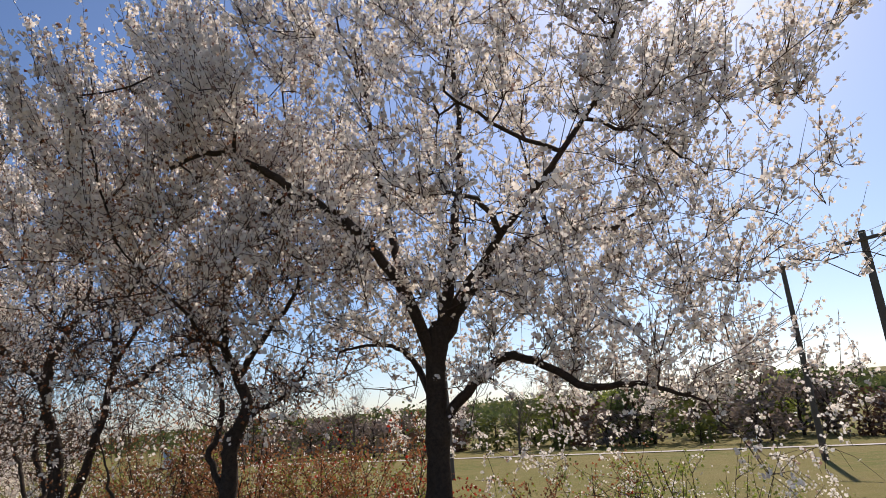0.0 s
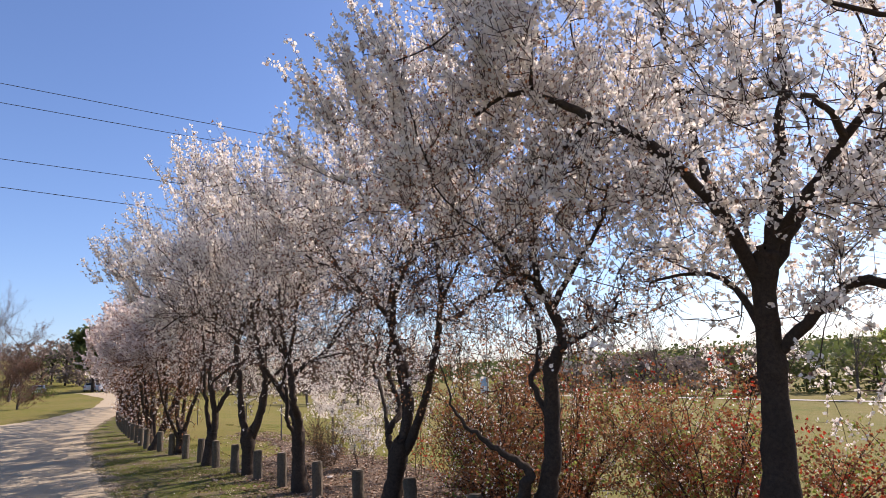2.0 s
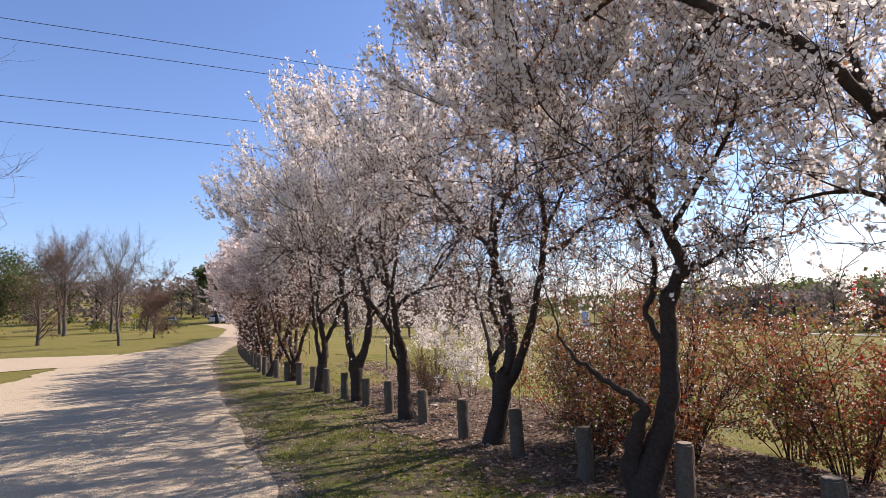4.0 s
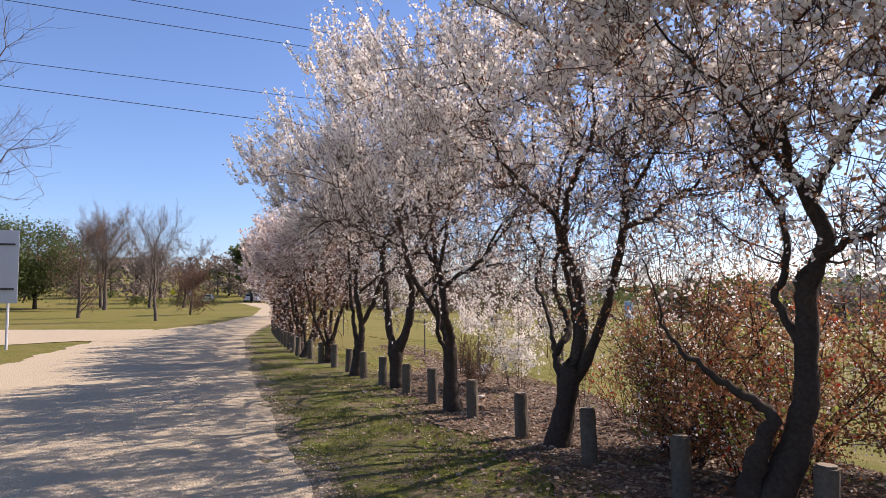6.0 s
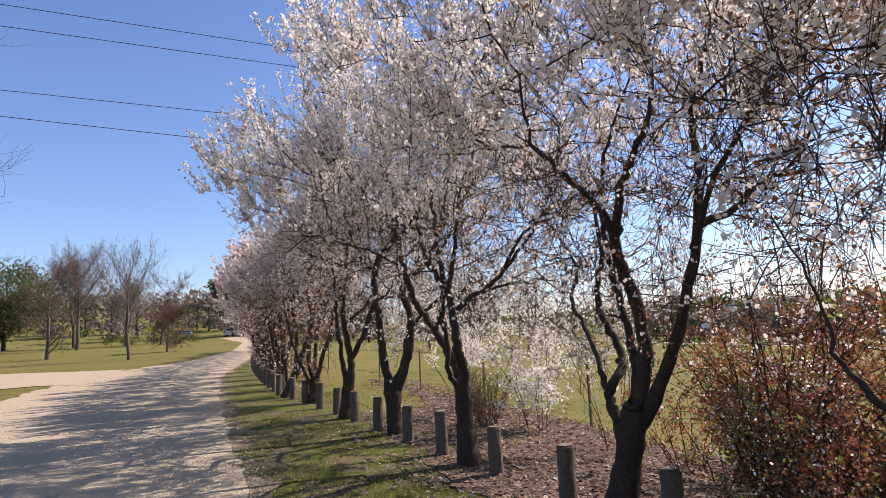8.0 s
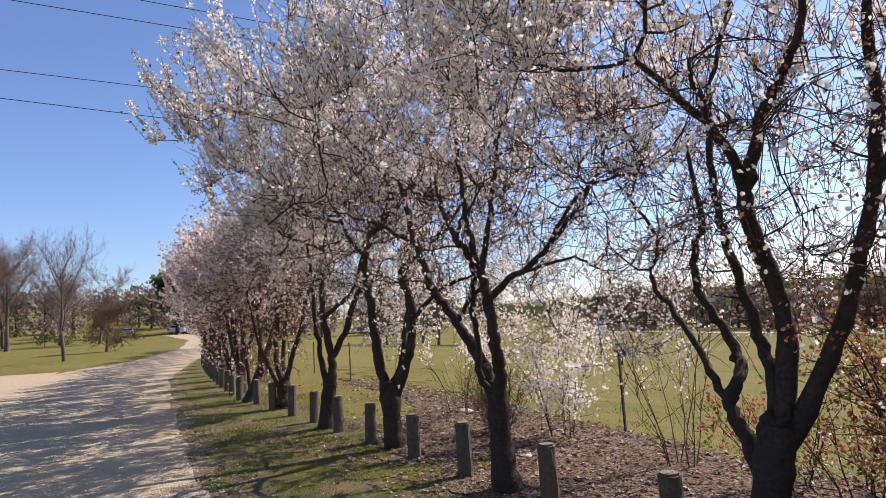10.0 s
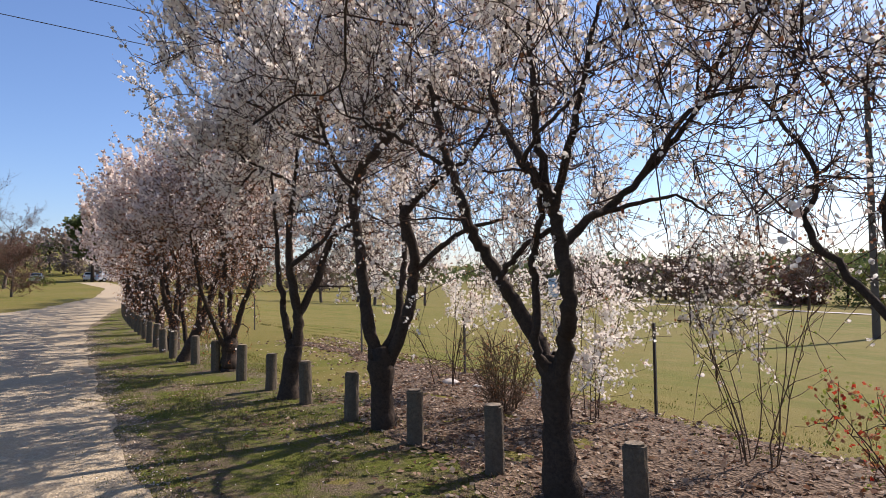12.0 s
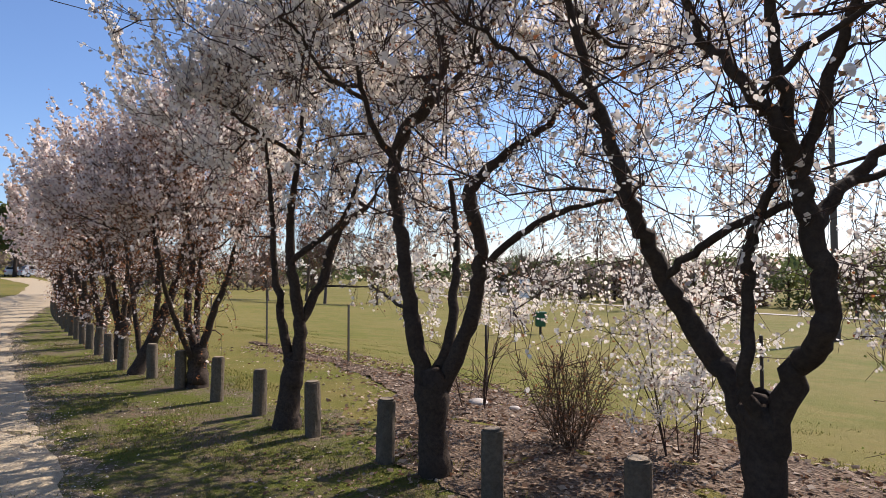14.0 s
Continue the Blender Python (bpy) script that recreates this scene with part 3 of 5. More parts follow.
def spreading_tree():
    t = Plum(9.2, 2.63, 14)
    t.trunk((0.03, 0.0, -0.06, 0.125), (-0.00, -0.00, 0.41, 0.102), (-0.01, -0.00, 0.81, 0.105))
    t.limb((-0.04, -0.01, 0.74, 0.062), (-0.11, 0.07, 0.91, 0.060), (-0.20, 0.13, 1.04, 0.057), (-0.31, 0.12, 1.23, 0.052), (-0.40, 0.08, 1.40, 0.048), (-0.48, -0.03, 1.60, 0.043), (-0.54, -0.12, 1.77, 0.040), (-0.60, -0.15, 1.98, 0.036), (-0.67, -0.15, 2.18, 0.031), (-0.73, -0.15, 2.38, 0.026), (-0.82, -0.15, 2.78, 0.016))
    t.limb((0.03, 0.00, 0.76, 0.062), (0.09, -0.10, 0.98, 0.056), (0.15, -0.22, 1.12, 0.053), (0.18, -0.33, 1.25, 0.051), (0.18, -0.34, 1.42, 0.049), (0.14, -0.33, 1.60, 0.047), (0.12, -0.33, 1.75, 0.044), (0.08, -0.36, 1.90, 0.038), (0.02, -0.42, 2.02, 0.033), (-0.05, -0.44, 2.12, 0.029), (-0.14, -0.40, 2.26, 0.025), (-0.24, -0.34, 2.43, 0.020), (-0.32, -0.30, 2.68, 0.013))
    t.limb((0.09, -0.35, 1.84, 0.033), (0.06, -0.38, 2.12, 0.029), (0.02, -0.40, 2.45, 0.023), (0.00, -0.42, 2.95, 0.014))
    t.limb((0.11, -0.34, 1.80, 0.030), (0.20, -0.36, 2.12, 0.026), (0.30, -0.40, 2.45, 0.020), (0.42, -0.45, 2.90, 0.012))
    t.limb((0.14, -0.33, 1.58, 0.036), (0.24, -0.20, 1.73, 0.031), (0.37, -0.02, 1.85, 0.028), (0.50, 0.06, 1.98, 0.025), (0.72, 0.10, 2.22, 0.021), (0.90, 0.20, 2.50, 0.017), (1.10, 0.35, 3.00, 0.011))
    t.limb((0.50, 0.06, 1.97, 0.021), (0.73, 0.02, 2.27, 0.018), (0.92, 0.05, 2.45, 0.015), (1.10, 0.09, 2.50, 0.012), (1.34, 0.15, 2.52, 0.008))
    t.limb((0.34, -0.05, 1.82, 0.018), (0.55, 0.05, 1.88, 0.014), (0.75, 0.10, 1.90, 0.011), (0.95, 0.12, 1.78, 0.006))
    t.limb((-0.03, -0.05, 0.80, 0.034), (-0.08, -0.13, 0.95, 0.032), (-0.07, -0.16, 1.16, 0.030), (-0.06, -0.19, 1.40, 0.027), (-0.07, -0.22, 1.50, 0.025), (-0.04, -0.25, 1.63, 0.023), (0.03, -0.32, 1.82, 0.019), (0.05, -0.39, 1.98, 0.016))
    t.limb((-0.41, 0.06, 1.42, 0.023), (-0.28, -0.03, 1.53, 0.021), (-0.12, -0.16, 1.63, 0.020), (0.08, -0.30, 1.71, 0.018))
    t.limb((-0.66, -0.15, 2.14, 0.019), (-0.85, -0.30, 2.30, 0.015), (-1.00, -0.50, 2.40, 0.011), (-1.12, -0.70, 2.46, 0.007))
    t.limb((-0.04, -0.44, 2.10, 0.018), (0.10, -0.60, 2.22, 0.014), (0.30, -0.75, 2.32, 0.010), (0.50, -0.90, 2.42, 0.006))
    t.crown((-0.3, -0.3, 3.15), (2.45, 2.45, 1.85), 460, 4800, 0.0098, low=1.65, bare=0.12, petal=0.0162, bronze=2500, skirt=0.1, sun_thin=0.65, inner=0.95, shade=0.9, more=(((0.95, 1.45, 1.5), (0.5, 0.5, 0.8), 34),))
    return t


def three_stemmed_tree():
    t = Plum(11.48, 2.42, 15)
    t.trunk((0.02, 0.01, -0.08, 0.121), (0.01, 0.00, 0.33, 0.113), (-0.00, -0.00, 0.63, 0.125))
    t.limb((-0.06, -0.02, 0.73, 0.069), (-0.14, -0.02, 1.09, 0.063), (-0.20, -0.00, 1.46, 0.056), (-0.25, 0.01, 1.79, 0.052), (-0.31, 0.01, 2.15, 0.050), (-0.25, 0.05, 2.47, 0.051), (-0.07, 0.13, 2.73, 0.048), (0.03, 0.19, 3.10, 0.044), (-0.05, 0.18, 3.61, 0.033))
    t.limb((0.03, 0.01, 0.69, 0.044), (0.09, 0.15, 1.00, 0.041), (0.08, 0.26, 1.37, 0.036), (0.07, 0.35, 1.67, 0.030), (-0.01, 0.41, 2.17, 0.020))
    t.limb((0.09, 0.04, 0.69, 0.069), (0.27, 0.05, 1.05, 0.061), (0.34, 0.03, 1.37, 0.059), (0.38, -0.00, 1.65, 0.053), (0.32, -0.07, 1.96, 0.057), (0.42, -0.04, 2.14, 0.042), (0.58, 0.02, 2.28, 0.032), (0.84, 0.11, 2.47, 0.024), (1.08, 0.18, 2.82, 0.019))
    t.limb((0.38, 0.02, 1.49, 0.032), (0.65, 0.03, 1.69, 0.028), (0.89, 0.03, 1.83, 0.023), (1.18, 0.05, 1.90, 0.015), (1.40, 0.06, 1.94, 0.010))
    t.limb((-0.27, 0.03, 2.21, 0.034), (-0.38, -0.18, 2.52, 0.024), (-0.40, -0.39, 2.91, 0.016), (-0.39, -0.56, 3.27, 0.010))
    t.limb((-0.03, 0.15, 2.73, 0.031), (0.16, 0.40, 3.08, 0.023), (0.31, 0.65, 3.56, 0.016))
    t.crown((0.05, 0.05, 3.4), (2.15, 2.15, 1.85), 420, 4300, 0.0098, low=1.7, bare=0.08, petal=0.0164, bronze=2500, skirt=0.2, sun_thin=0.5, inner=0.75, shade=0.9)
    return t


def slender_tree():
    t = Plum(13.4, 2.12, 16)
    t.trunk((-0.02, -0.02, 0.03, 0.122), (-0.00, -0.00, 0.35, 0.111), (0.03, 0.02, 0.61, 0.101))
    t.limb((-0.01, -0.01, 0.61, 0.053), (-0.09, -0.01, 1.03, 0.045), (-0.18, -0.01, 1.57, 0.035), (-0.23, -0.00, 2.11, 0.024), (-0.29, -0.02, 2.72, 0.016))
    t.limb((0.05, 0.04, 0.61, 0.075), (0.09, 0.03, 0.88, 0.066), (0.07, -0.03, 1.25, 0.058), (0.05, -0.09, 1.62, 0.050), (0.08, -0.10, 2.04, 0.039), (0.14, -0.09, 2.51, 0.026), (0.20, -0.07, 3.09, 0.016))
    t.limb((0.09, 0.02, 0.98, 0.053), (0.22, 0.23, 1.41, 0.049), (0.29, 0.40, 1.88, 0.042), (0.48, 0.60, 2.10, 0.026))
    t.limb((0.06, -0.08, 1.57, 0.037), (0.29, -0.02, 1.73, 0.031), (0.53, 0.04, 1.93, 0.023), (0.75, 0.01, 2.38, 0.015))
    t.crown((0.05, 0.05, 3.0), (1.65, 1.65, 1.6), 340, 3300, 0.0150, low=1.8, petal=0.0210, bronze=3000, inner=0.6, shade=0.9)
    return t


def many_stemmed_tree():
    t = Plum(16.05, 1.9, 17)
    t.trunk((0.03, 0.02, -0.04, 0.129), (0.02, 0.02, 0.25, 0.129), (0.03, 0.03, 0.43, 0.122))
    t.limb((-0.00, -0.00, 0.40, 0.057), (-0.14, 0.01, 0.89, 0.051), (-0.20, 0.14, 1.62, 0.041), (-0.32, 0.13, 2.51, 0.026))
    t.limb((0.05, 0.05, 0.39, 0.057), (0.19, 0.06, 0.83, 0.050), (0.41, 0.10, 1.40, 0.039), (0.60, 0.17, 2.11, 0.025))
    t.limb((0.02, 0.02, 0.40, 0.050), (-0.25, 0.30, 1.17, 0.041), (-0.39, 0.59, 2.10, 0.031), (-0.43, 0.79, 3.08, 0.020))
    t.limb((-0.00, -0.00, 0.33, 0.043), (0.03, -0.35, 0.85, 0.034), (0.14, -0.70, 1.47, 0.023), (0.17, -0.86, 2.11, 0.016))
    t.crown((0.08, 0.1, 2.45), (1.5, 1.5, 1.65), 380, 2900, 0.0180, low=0.45, petal=0.0230, mat=PINK, bronze=9000, tint=0.016, skirt=0.0, inner=0.8, shade=0.9, more=(((0.0, 0.0, 0.95), (0.42, 0.42, 0.65), 45),))
    return t


def leaning_tree():
    t = Plum(17.6, 1.65, 18)
    t.trunk((-0.13, -0.13, -0.02, 0.105), (0.02, 0.02, 0.49, 0.090), (0.13, 0.14, 0.90, 0.083))
    t.limb((0.13, 0.14, 0.90, 0.074), (0.17, 0.33, 1.39, 0.059), (0.14, 0.52, 2.17, 0.043), (0.14, 0.62, 3.14, 0.026))
    t.limb((0.09, 0.10, 0.82, 0.054), (0.21, -0.07, 1.48, 0.040), (0.27, -0.29, 2.27, 0.028))
    t.limb((0.02, 0.02, 0.49, 0.041), (-0.43, 0.06, 1.14, 0.034), (-0.75, 0.17, 2.00, 0.022))
    t.crown((0.05, 0.05, 2.5), (1.55, 1.55, 1.7), 340, 2600, 0.0190, low=0.45, petal=0.0240, mat=PINK, bronze=8500, tint=0.016, skirt=0.0, inner=0.8, shade=0.9, more=(((0.0, 0.0, 0.95), (0.42, 0.42, 0.65), 45),))
    return t


def row_tree(a, c, seed, targets, shoots, gap, petal, mat):
    """A many-stemmed tree farther along the row."""
    rng = np.random.default_rng(seed + 500)
    t = Plum(a, c, seed)
    t.trunk((0, 0, -0.05, 0.13), (0.02, 0.0, 0.3, 0.115), (0.03, 0.02, 0.6, 0.11))
    for k in range(4):
        g = k * 1.6 + rng.uniform(-0.4, 0.4)
        x, y = math.cos(g), math.sin(g)
        s = rng.uniform(0.5, 1.0)
        t.limb((0.02, 0.01, 0.55, 0.06), (0.25 * x * s, 0.25 * y * s, 1.15, 0.05), (0.45 * x * s, 0.45 * y * s, 1.9, 0.037), (0.85 * x * s, 0.85 * y * s, 2.9, 0.02))
    t.crown((0, 0, 2.65), (1.6, 1.6, 1.7), targets, shoots, gap, petal=petal, mat=mat, low=0.5, skirt=0.0, boughs=6, bronze=shoots * 3, tint=0.02, inner=1.0, shade=1.0, cluster=False, more=(((0.0, 0.0, 0.95), (0.42, 0.42, 0.65), targets // 6),))
    return t


BLOOM = "row of flowering plum trees beside the road"
for make, label in (
    (big_tree_by_the_start, "large plum tree in full white blossom with one dark trunk"),
    (crooked_tree, "crooked plum tree in white blossom with an S-shaped trunk"),
    (forked_tree, "plum tree forking low into three dark limbs, thin white blossom"),
    (spreading_tree, "spreading plum tree with heavy dark limbs and white blossom"),
    (three_stemmed_tree, "plum tree of three dark stems, white blossom overhanging the verge"),
    (slender_tree, "slender plum tree with two dark stems, in white blossom"),
    (many_stemmed_tree, "bushy many-stemmed plum tree with pinkish white blossom"),
    (leaning_tree, "leaning plum tree with sparse pinkish blossom behind a timber bollard"),
):
    tagged(make().root, label, "tree", BLOOM)


def row_place(k):
    a = 19.6 + 2.15 * k
    return a, 1.55 - 0.035 * (a - 19) + 0.0024 * (a - 19) ** 2


_far = []
for k in range(18):
    a, c = row_place(k)
    if k < 2:
        ob = row_tree(a, c, 40 + k, 210, 1300, 0.0300, 0.039, PINK).root
        _far.append(ob)
    elif k == 5:
        ob = row_tree(a, c, 50, 90, 600, 0.032, 0.048, PINK).root
        _far.append(ob)
    else:
        ob = copy_thing(_far[k % 2 if k < 5 else 2], Matrix.Translation(at(a, c)) @ Matrix.Rotation(k * 2.1, 4, "Z") @ Matrix.Scale(0.94 + 0.05 * (k % 3), 4))
    tagged(ob, "flowering plum tree with pinkish white blossom farther along the row", "tree", BLOOM)


# ---- ground, road and beds ----
def spaced(lo, hi, fine_lo, fine_hi, step, n):
    g = np.geomspace(1, 1 + (fine_lo - lo), n) - 1
    h = np.geomspace(1, 1 + (hi - fine_hi), n) - 1
    return np.concatenate([fine_lo - g[::-1], np.arange(fine_lo + step, fine_hi, step), fine_hi + h])


def sheet(name, aa, cc, mat, lift=0.0, rough=0.0):
    """A sheet over arrays of plan positions of equal shape (n, m)."""
    rng = np.random.default_rng(5)
    z = gz(aa, cc) + lift + rng.normal(size=aa.shape) * rough
    x, y = aa * AX.x + cc * CX.x, aa * AX.y + cc * CX.y
    n, m = aa.shape
    idx = np.arange(n * m).reshape(n, m)
    f = np.stack([idx[:-1, :-1], idx[1:, :-1], idx[1:, 1:], idx[:-1, 1:]], -1).reshape(-1, 4)
    return new(name, mesh_of(name, np.stack([x, y, z], -1).reshape(-1, 3), f[:, ::-1], mat, True))


_a, _c = np.meshgrid(spaced(-1500, 1800, -12, 45, 0.6, 45), spaced(-1500, 1600, -14, 30, 0.6, 45), indexing="ij")
tagged(sheet("ground", _a, _c, GRASS, 0.0, 0.0025), "mown park grass, green with dry straw patches", "ground", kind="structure")

R_A, R_C = (-16, 0, 7, 13, 18, 26, 36, 42, 58, 85, 112, 125), (0.95, 0.8, 0.5, 0.24, 0.08, 0.0, 0.95, 1.75, 3.0, 4.6, 3.2, 0.5)
L_A, L_C = (-16, 20, 28, 36, 42, 58, 85, 112, 125), (-5.3, -5.4, -5.3, -4.2, -1.9, 0.7, 2.0, -0.5, -5.0)


def wavy(x, seed, size):
    return size * (np.sin(x * 1.9 + seed) * 0.5 + np.sin(x * 4.7 + seed * 2.3) * 0.3 + np.sin(x * 11.3 + seed * 5.1) * 0.2)


_s = np.concatenate([np.arange(-16, 45, 0.25), np.arange(45, 125, 1.5)])
_r, _l = np.interp(_s, R_A, R_C) + wavy(_s, 1.0, 0.07), np.interp(_s, L_A, L_C) + wavy(_s, 2.0, 0.2)
_t = np.linspace(0, 1, 22)[None, :]
tagged(sheet("road", np.repeat(_s[:, None], 22, 1), _l[:, None] * (1 - _t) + _r[:, None] * _t, GRAVEL, 0.016, 0.003), "pale unsealed gravel road with a sandy surface", "road", kind="structure")
_s = np.arange(4.4, 75, 0.5)
_n, _f = np.interp(_s, (4, 6, 10, 20, 75), (26.5, 27.6, 25.6, 24.0, 20)) + wavy(_s, 3.0, 0.2), np.interp(_s, (4, 5, 12, 25, 75), (36.5, 36.3, 40, 45, 60)) + wavy(_s, 4.0, 0.2)
_t = np.linspace(0, 1, 14)[None, :]
tagged(sheet("road_branch", _n[:, None] * (1 - _t) + _f[:, None] * _t, -np.repeat(_s[:, None], 14, 1), GRAVEL, 0.020, 0.0), "sandy side track branching off the gravel road", "road", kind="structure")
_s = np.arange(-6, 21, 0.2)
_t = np.linspace(0, 1, 16)[None, :]
_r = np.interp(_s, (-6, 9, 14, 17, 21), (5.3, 5.0, 4.75, 4.45, 4.2)) + wavy(_s, 6.0, 0.16)
_l = np.interp(_s, (-6, 4, 9, 12, 13.5, 15, 21), (2.9, 2.5, 2.3, 2.4, 3.2, 4.1, 4.0)) + wavy(_s, 7.0, 0.2)
tagged(sheet("litter_bed", np.repeat(_s[:, None], 16, 1), _l[:, None] * (1 - _t) + _r[:, None] * _t, SOIL, 0.012, 0.008), "bed of brown fallen leaves and bare soil under the trees", "ground", kind="structure")
_s = np.arange(-6, 46, 0.25)
_t = np.linspace(0, 1, 14)[None, :]
_l = np.interp(_s, R_A, R_C) - 0.25
_r = np.interp(_s, (-6, 9, 14, 17, 30, 46), (3.2, 2.7, 2.6, 2.2, 1.9, 2.4)) + wavy(_s, 8.0, 0.35)
tagged(sheet("verge", np.repeat(_s[:, None], 14, 1), _l[:, None] * (1 - _t) + _r[:, None] * _t, VERGE, 0.006, 0.0015), "worn grass verge with bare earth patches", "ground", kind="structure")
_s = np.arange(-6, 46, 0.2)
_t = np.linspace(0, 1, 8)[None, :]
_l = np.interp(_s, R_A, R_C) - 0.3
_r = np.interp(_s, R_A, R_C) + 0.16 + wavy(_s, 9.0, 0.16) + wavy(_s * 2.7, 4.0, 0.1)
tagged(sheet("road_shoulder", np.repeat(_s[:, None], 8, 1), _l[:, None] * (1 - _t) + _r[:, None] * _t, EARTH, 0.011, 0.002), "bare trodden earth and grit along the road edge", "ground", kind="structure")
_s = np.concatenate([np.linspace(-45, 90, 120)])
_t = np.linspace(-0.6, 0.6, 4)[None, :]
tagged(sheet("field_path", np.repeat(_s[:, None], 4, 1), 52 + 0.05 * (_s[:, None] - 20) + _t, STONE, 0.05), "pale paved path across the far side of the field", "path", kind="structure")


def scattered(name, rng, a, c, size, mat, label, lift, flat=0.5):
    n = len(a)
    z = gz(a, c) + lift
    pos = np.stack([a * AX.x + c * CX.x, a * AX.y + c * CX.y, z], 1)
    v, q = scatter_petals(rng, pos, size, 1, 0.3)
    v = v.reshape(-1, 4, 3)
    v[:, :, 2] = pos[:, None, 2] + (v[:, :, 2] - pos[:, None, 2]) * flat
    return tagged(new(name, mesh_of(name, v.reshape(-1, 3), q, mat)), label, name.replace("_", " "), kind="stuff")


_rng = np.random.default_rng(77)
_n = 22000
_a2, _c2 = _rng.uniform(-1, 20, _n), _rng.uniform(0.6, 5.1, _n)
_keep = _c2 > np.interp(_a2, (-6, 9, 12, 13.5, 15, 21), (2.4, 2.2, 2.3, 3.0, 4.0, 4.0)) + _rng.normal(size=_n) * 0.55
scattered("leaf_litter", _rng, _a2[_keep], _c2[_keep], 0.033, LITTER, "curled brown and grey fallen leaves under the trees", 0.022)
_n = 16000
_a2 = _rng.uniform(1, 24, _n)
_c2 = np.interp(_a2, R_A, R_C) + 0.1 + 2.2 * _rng.random(_n)
_keep = np.sin(_a2 * 2.3 + 1.2 * np.sin(_c2 * 3.0)) + np.sin(_c2 * 5.1 + _a2) + _rng.normal(size=_n) * 0.5 > 1.0
scattered("verge_litter", _rng, _a2[_keep], _c2[_keep], 0.018, LITTER, "thin brown leaf litter blown over the verge", 0.012)
_n = 9000
_a2 = 1.0 + 25.0 * _rng.random(_n) ** 1.3
_c2 = np.interp(_a2, R_A, R_C) + wavy(_a2, 1.0, 0.07) + np.abs(_rng.normal(size=_n)) * 0.2 - 0.12
scattered("loose_gravel", _rng, _a2, _c2, 0.013, PEBBLE, "loose pale gravel spilling onto the verge", 0.012, 0.5)
_n = 1200
_a2 = _rng.uniform(3, 18, _n)
scattered("fallen_petals", _rng, _a2, _rng.uniform(-0.3, 4.7, _n), 0.009, PETAL, "fallen white petals scattered on the verge", 0.02, 0.4)


def blades(name, rng, a, c, height, mat, label):
    n = len(a)
    g = rng.uniform(0, 2 * np.pi, n)
    h = height * rng.uniform(0.4, 1.3, n)
    pos = np.stack([a * AX.x + c * CX.x, a * AX.y + c * CX.y, gz(a, c) - 0.004], 1)
    side = np.stack([np.cos(g), np.sin(g), 0 * g], 1) * 0.006
    lean = np.stack([np.sin(g) * h * rng.uniform(-0.7, 0.7, n), -np.cos(g) * h * rng.uniform(-0.7, 0.7, n), h], 1)
    v = np.stack([pos - side, pos + side, pos + lean], 1)
    return tagged(new(name, mesh_of(name, v.reshape(-1, 3), np.arange(3 * n).reshape(n, 3), mat)), label, "grass", kind="stuff")


_n = 110000
_a2 = 2.0 + 22.0 * _rng.random(_n) ** 1.25
_lo = np.interp(_a2, R_A, R_C)
_c2 = _lo + _rng.uniform(-0.15, 1.0, _n) * (2.75 - _lo)
_keep = (np.sin(_a2 * 3.1) * np.sin(_c2 * 4.3 + 1) + np.sin(_a2 * 1.3 + _c2 * 2.1) * 0.5 + _rng.normal(size=_n) * 0.35) > 0.05
_keep &= _rng.random(_n) < np.interp(_c2 - _lo, (-0.2, 0.05, 0.5), (0.25, 0.5, 1.0))
blades("verge_grass", _rng, _a2[_keep], _c2[_keep], 0.034, BLADE, "short tufted grass on the verge along the bollards")
_n = 30000
_a2, _c2 = _rng.uniform(2, 26, _n), 4.6 + 3.0 * _rng.random(_n) ** 2
_keep = np.sin(_a2 * 4.1 + np.sin(_c2 * 6)) + np.sin(_c2 * 7.3 + _a2 * 2) + _rng.normal(size=_n) * 0.4 > 0.5
blades("field_grass", _rng, _a2[_keep], _c2[_keep], 0.03, BLADE, "short field grass beyond the fence posts")


# ---- bollards along the verge ----
def bollard(a, c, height, lean, seed):
    rng = np.random.default_rng(seed)
    root = empty("bollard", at(a, c))
    root.rotation_euler = (lean[0], lean[1], rng.uniform(0, 6))
    bm = bmesh.new()
    rod(bm, (0, 0, -0.08), (0, 0, height), 0.073, 0.069, 16)
    top = [e for e in bm.edges if all(v.co.z > height - 0.01 for v in e.verts)]
    bmesh.ops.bevel(bm, geom=top, offset=0.012, segments=2, affect="EDGES")
    cuts = [e for e in bm.edges if abs(e.verts[0].co.z - e.verts[1].co.z) > 0.3]
    bmesh.ops.subdivide_edges(bm, edges=cuts, cuts=5)
    for v in bm.verts:
        g = math.atan2(v.co.y, v.co.x)
        s = 1 + 0.05 * math.sin(g * 3 + seed) + rng.normal() * 0.018
        v.co.x *= s
        v.co.y *= s
    part("post", bm, POSTWOOD, root)
    bm = bmesh.new()
    bmesh.ops.create_circle(bm, cap_ends=True, segments=12, radius=0.054, matrix=Matrix.Translation((0, 0, height + 0.002)))
    part("cut_top", bm, POSTPALE, root, "paler sawn end grain")
    return tagged(root, "weathered round timber bollard set in the grass verge", "bollard", "bollards along the verge")


